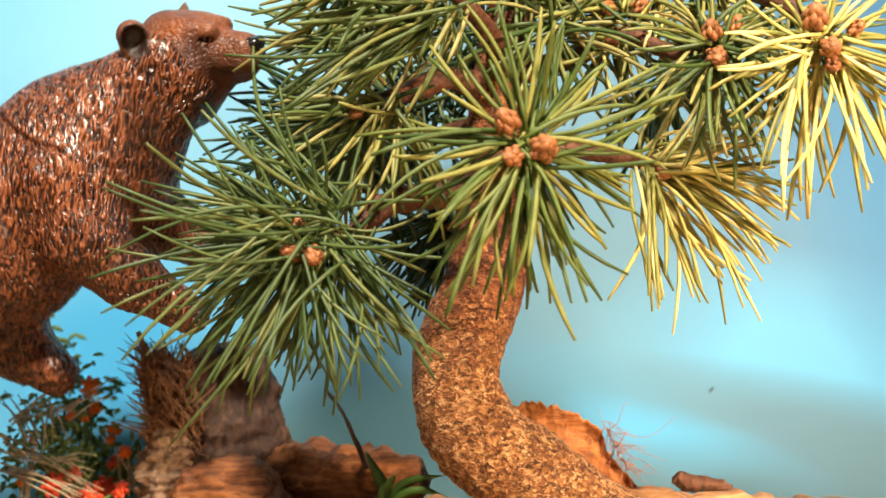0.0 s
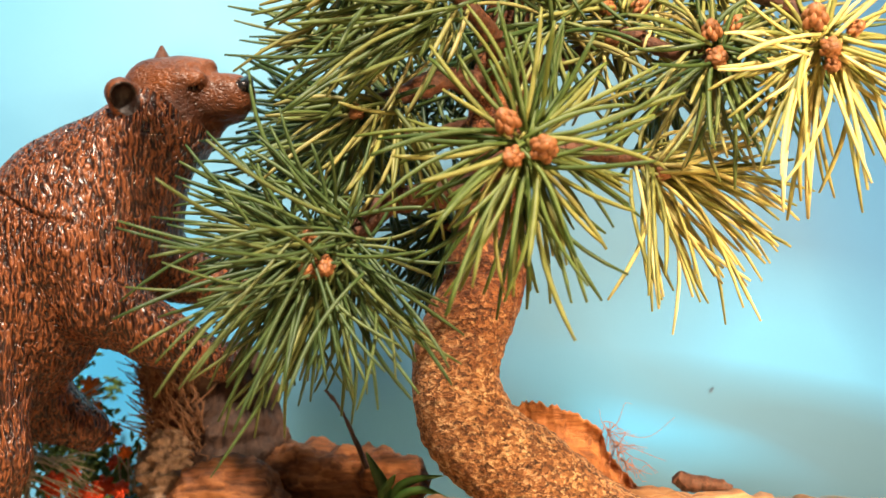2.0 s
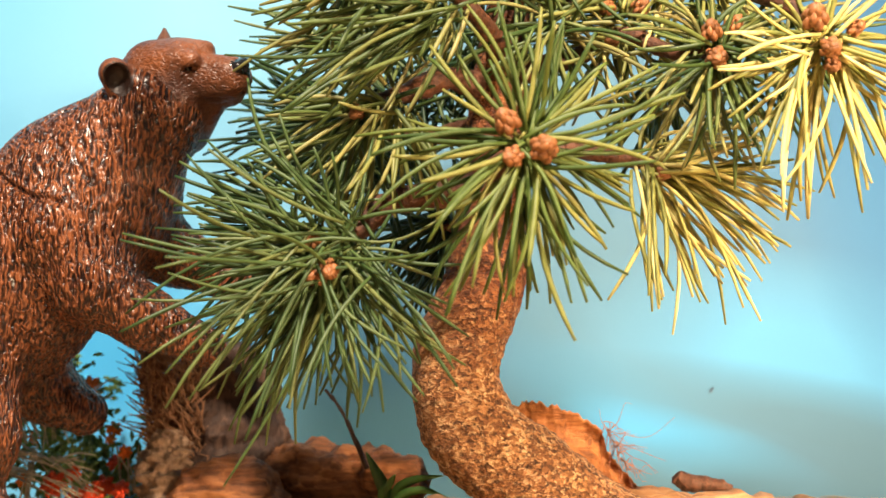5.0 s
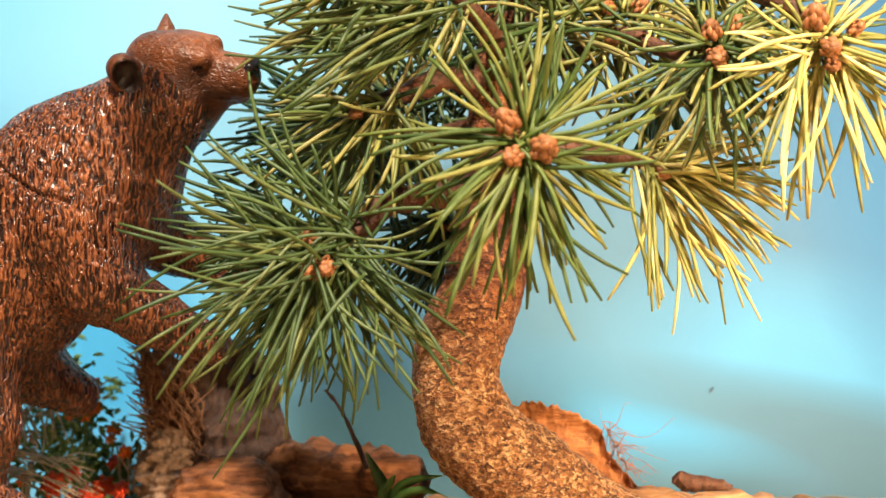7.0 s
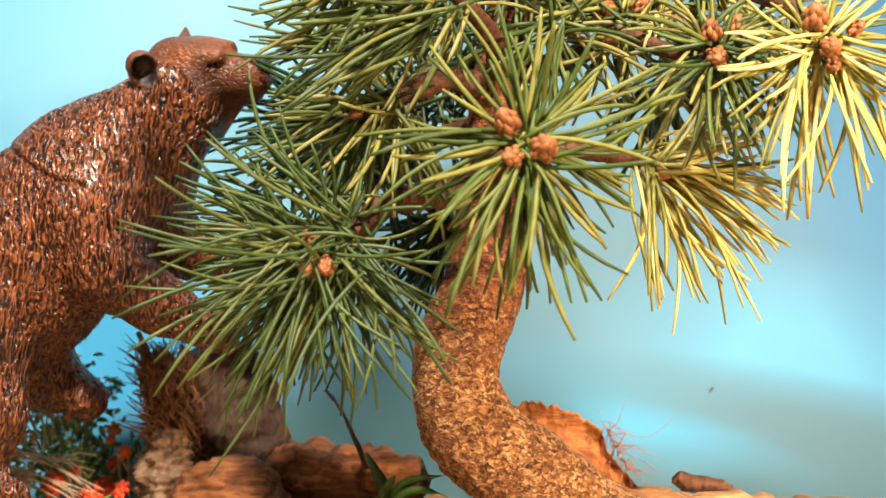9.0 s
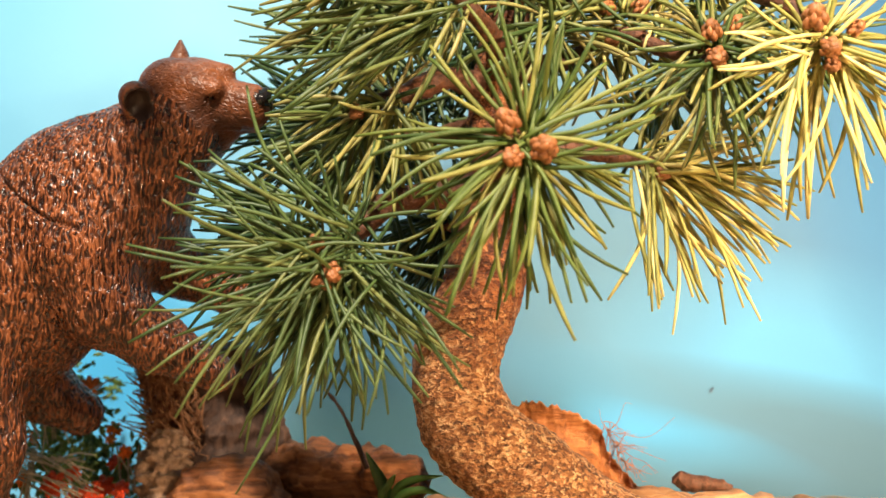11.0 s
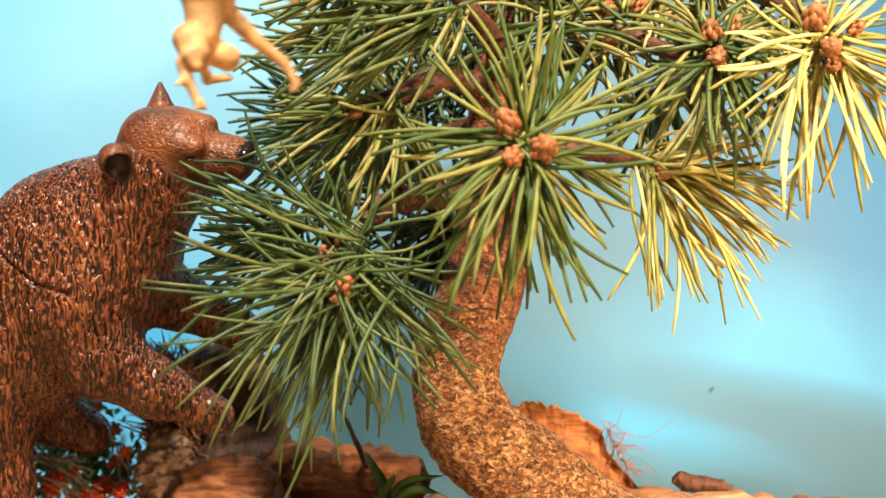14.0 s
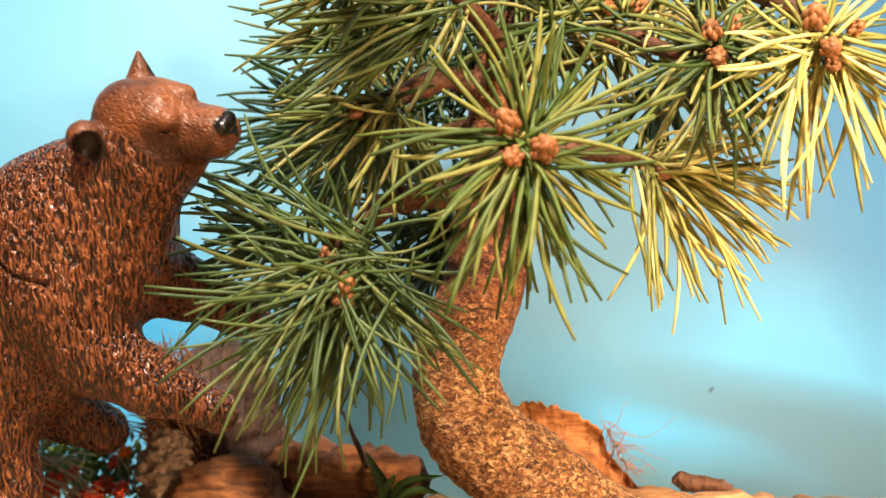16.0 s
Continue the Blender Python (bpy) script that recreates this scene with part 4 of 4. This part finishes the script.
def dry_stalks():
    parts = []
    for a, b in (((-0.1297, 0.0700, 0.0226), (-0.1041, 0.0650, 0.0114)), ((-0.1329, 0.0700, 0.0176), (-0.1049, 0.0620, 0.0092)), ((-0.1207, 0.0750, 0.0368), (-0.1177, 0.0750, 0.0240)), ((-0.1163, 0.0750, 0.0343), (-0.1036, 0.0750, 0.0403)), ((-0.1300, 0.0750, 0.0308), (-0.1217, 0.0750, 0.0394)),
                 ((-0.1230, 0.0700, 0.0260), (-0.1338, 0.0750, 0.0394)), ((-0.1177, 0.0700, 0.0201), (-0.1075, 0.0700, 0.0176)), ((-0.1257, 0.0700, 0.0059), (-0.1247, 0.0750, 0.0257)), ((-0.1333, 0.0700, 0.0277), (-0.1227, 0.0700, 0.0176)), ((-0.1266, 0.0800, 0.0341), (-0.1170, 0.0800, 0.0332)), ((-0.1071, 0.0700, 0.0059), (-0.1176, 0.0700, 0.0176)), ((-0.0950, 0.0750, 0.0105), (-0.0979, 0.0750, 0.0223))):
        for k in range(5):
            p, q = Vector(a) + Vector((random.gauss(0, 0.0012), random.gauss(0, 0.002), random.gauss(0, 0.0012))), Vector(b) + Vector((random.gauss(0, 0.002), 0, random.gauss(0, 0.0025)))
            m = p.lerp(q, 0.5) + Vector((0, 0, random.uniform(0.0, 0.002)))
            parts.append(tube(spline([p, m, q], 10), np.linspace(0.0004, 0.00018, 10), 5))
    v, f = joined(parts)
    tagged(link("dry_stalks", v, f, STALK, None, (-0.1175, 0.0700, 0.0126)), "bleached dry stalks among the flowers", "dry grass", "", "stuff")


dry_stalks()


# ---- the tan animal that swings past ----
LEAPER_AT = (-0.0262, -0.0600, 0.1157)


def leaper_mesh():
    k = 0.0001114

    def p(x, y, off=0.0):
        o = LEAPER_AT
        return (o[0] + (x - 555) * k, o[1] + off * k, o[2] - (y - 45) * k)

    def c(a, b, ra, rb):
        return f_cone(p(*a), p(*b), ra * k, rb * k)

    parts = [c((600, -190), (606, -70), 50, 54), c((606, -70), (592, 15), 46, 32), c((560, 30, -10), (566, 58, -20), 30, 27), c((553, 66, -28), (560, 84, -34), 17, 12), c((590, 30, 20), (640, 55, 0), 26, 25),
             c((545, 75, -10), (552, 108, -15), 12, 9), c((552, 108, -15), (570, 150, -20), 9, 8), c((594, 70, 10), (600, 98, 5), 11, 9), c((600, 98, 5), (642, 92, 0), 8, 7),
             c((640, -35), (700, 16), 20, 14), c((700, 16), (758, 55), 13, 11), c((758, 55), (782, 92), 10, 8), c((782, 92), (776, 106), 7, 6), c((650, -110, -20), (735, -80, -30), 16, 9), c((735, -80, -30), (770, -60, -30), 8, 7),
             c((550, 100, -15), (530, 116, -20), 7, 5), c((570, 148, -20), (562, 160, -26), 6, 4), c((570, 148, -20), (580, 158, -24), 6, 4)]
    f = blend(parts, 8 * k)
    lo, hi = p(500, 175, -100), p(805, -265, 100)
    v, q = surface(f, lo, hi, 0.00045)
    ob = link("animal_figurine", v, q, TAN, None, LEAPER_AT)
    return tagged(ob, "small tan rubber animal figurine swung past the bear", "figurine")


leaper = leaper_mesh()


# ---- a small scuff on the sky board ----
v_, f_ = tube(spline([(0.0978, 0.1495, 0.0395), (0.0985, 0.1495, 0.0403), (0.0993, 0.1495, 0.0414)], 6), [0.0001, 0.0003, 0.0004, 0.0003, 0.0002, 0.0001], 6, 0.5)
scuff = link("paint_fleck", v_, f_, STUMP, None, (0.0983, 0.1495, 0.0403))
tagged(scuff, "tiny dark fleck stuck on the blue board", "fleck")


# ---- what moves ----
def motions():
    walk(bear, [
        (0.0, pose(-0.1026, 0.0374, 0.1019, -4.7, 6.9, -6.1)),
        (0.5, pose(-0.1053, 0.0500, 0.0919, -5.1, -2.2, -5.8)),
        (1.0, pose(-0.1061, 0.0479, 0.0951, -0.0, 0.7, -4.4)),
        (1.5, pose(-0.1015, 0.0453, 0.0982, -6.3, 7.7, 0.6)),
        (2.0, pose(-0.1016, 0.0388, 0.0853, 1.2, -0.3, -1.9)),
        (2.5, pose(-0.1020, 0.0324, 0.0873, 11.8, 4.1, 1.4)),
        (3.0, pose(-0.0993, 0.0246, 0.0878, 4.7, 5.8, 1.9)),
        (3.5, pose(-0.0993, 0.0350, 0.0866, -0.0, 0.0, 0.0)),
        (4.0, pose(-0.0989, 0.0305, 0.0861, 0.9, 1.0, 0.3)),
        (4.2, pose(-0.0995, 0.0303, 0.0873, 1.8, 1.5, -5.4)),
        (6.3, pose(-0.1024, 0.0520, 0.0941, -2.6, 0.9, -8.4)),
        (6.5, pose(-0.0997, 0.0359, 0.0977, 6.7, 7.8, 0.8)),
        (7.0, pose(-0.1012, 0.0329, 0.0929, 8.1, 3.5, -0.4)),
        (7.5, pose(-0.0995, 0.0320, 0.0933, 10.2, 4.5, 1.2)),
        (8.0, pose(-0.0983, 0.0300, 0.0932, 10.4, 4.8, 3.1)),
        (8.5, pose(-0.0969, 0.0297, 0.0910, 12.6, 4.6, 4.9)),
        (9.0, pose(-0.0998, 0.0440, 0.0945, -2.6, 2.9, -3.0)),
        (9.2, pose(-0.0983, 0.0336, 0.0930, 8.6, 7.4, -0.3)),
        (11.3, pose(-0.0996, 0.0355, 0.0864, 9.1, 5.4, -1.0)),
        (11.5, pose(-0.1007, 0.0336, 0.0861, 11.3, 5.3, 1.6)),
        (12.0, pose(-0.1011, 0.0360, 0.0866, 11.2, 5.0, 1.2)),
        (12.5, pose(-0.1020, 0.0381, 0.0839, 14.4, 4.9, 0.6)),
        (13.0, pose(-0.1011, 0.0395, 0.0805, 17.6, 6.8, -3.1)),
        (13.5, pose(-0.1006, 0.0364, 0.0741, 20.6, 4.9, -2.5)),
        (14.0, pose(-0.1011, 0.0360, 0.0747, 21.0, 5.4, -2.0)),
        (14.5, pose(-0.1005, 0.0350, 0.0733, 23.1, 5.0, -1.5)),
        (15.0, pose(-0.1003, 0.0327, 0.0732, 24.5, 5.3, -0.2)),
        (15.5, pose(-0.0994, 0.0261, 0.0747, 27.8, 6.8, -0.2)),
        (16.0, pose(-0.0962, 0.0131, 0.0757, 22.6, 4.6, -10.5)),
    ])
    push = [(0.0, 0.0), (0.5, 0.15), (1.0, 0.2), (1.5, 0.2), (2.0, 0.38), (2.5, 0.65), (3.0, 0.75), (3.5, 0.52), (4.0, 0.55), (6.5, 0.40), (7.0, 0.40),
            (7.5, 0.42), (8.0, 0.48), (8.5, 0.65), (9.0, 0.37), (11.5, 0.63), (12.0, 0.62), (12.5, 0.75), (13.0, 0.87), (13.5, 0.97), (14.0, 0.95),
            (14.5, 1.0), (15.0, 1.0), (15.5, 1.05), (16.0, 1.0)]
    for name, turn, dx, dz in (("push_left", 17.0, 0.0080, -0.0070), ("push_right", 6.0, 0.0058, -0.0052)):
        ob = tufts[name]
        at = ob.location.copy()
        walk(ob, [(t, pose(at.x - 0.0018 + dx * s, at.y + 0.002 * s, at.z + 0.0018 + dz * s, 0, -turn * s, 0)) for t, s in push])
    o = Vector(LEAPER_AT)
    k = 0.0001114
    path = [(0.0, 120, -420, 0), (13.0, 120, -420, 0), (13.2, 130, -230, 10), (13.3, 140, -60, 10), (13.4, 150, 40, 10), (13.5, 100, 92, 4), (13.6, 126, 135, 4), (13.7, 164, 108, 5), (13.8, 184, 102, 5), (13.9, 258, 105, 0),
            (14.0, 322, 88, -4), (14.1, 385, 105, -4), (14.2, 462, 150, 0), (14.3, 470, 135, 0), (14.4, 420, 65, 0), (14.5, 522, 65, 0), (14.6, 545, 42, 0), (14.7, 553, 45, 0), (14.8, 556, 22, 0), (14.9, 510, 25, -3),
            (15.0, 530, 42, -3), (15.1, 530, 62, -3), (15.2, 543, 58, -3), (15.3, 560, 38, 0), (15.4, 565, 20, 0), (15.5, 540, -15, 0), (15.7, 540, -70, 0), (15.9, 545, -85, 0), (16.0, 545, -230, 0)]
    yaw = [(0.0, 70), (13.8, 68), (13.9, 55), (14.0, 36), (14.2, 12), (14.4, 0), (16.0, 0)]
    walk(leaper, [(t, pose(o.x + (x - 555) * k, o.y, o.z - (y - 45) * k, 0, r, float(np.interp(t, [a for a, _ in yaw], [b for _, b in yaw])))) for t, x, y, r in path])


motions()
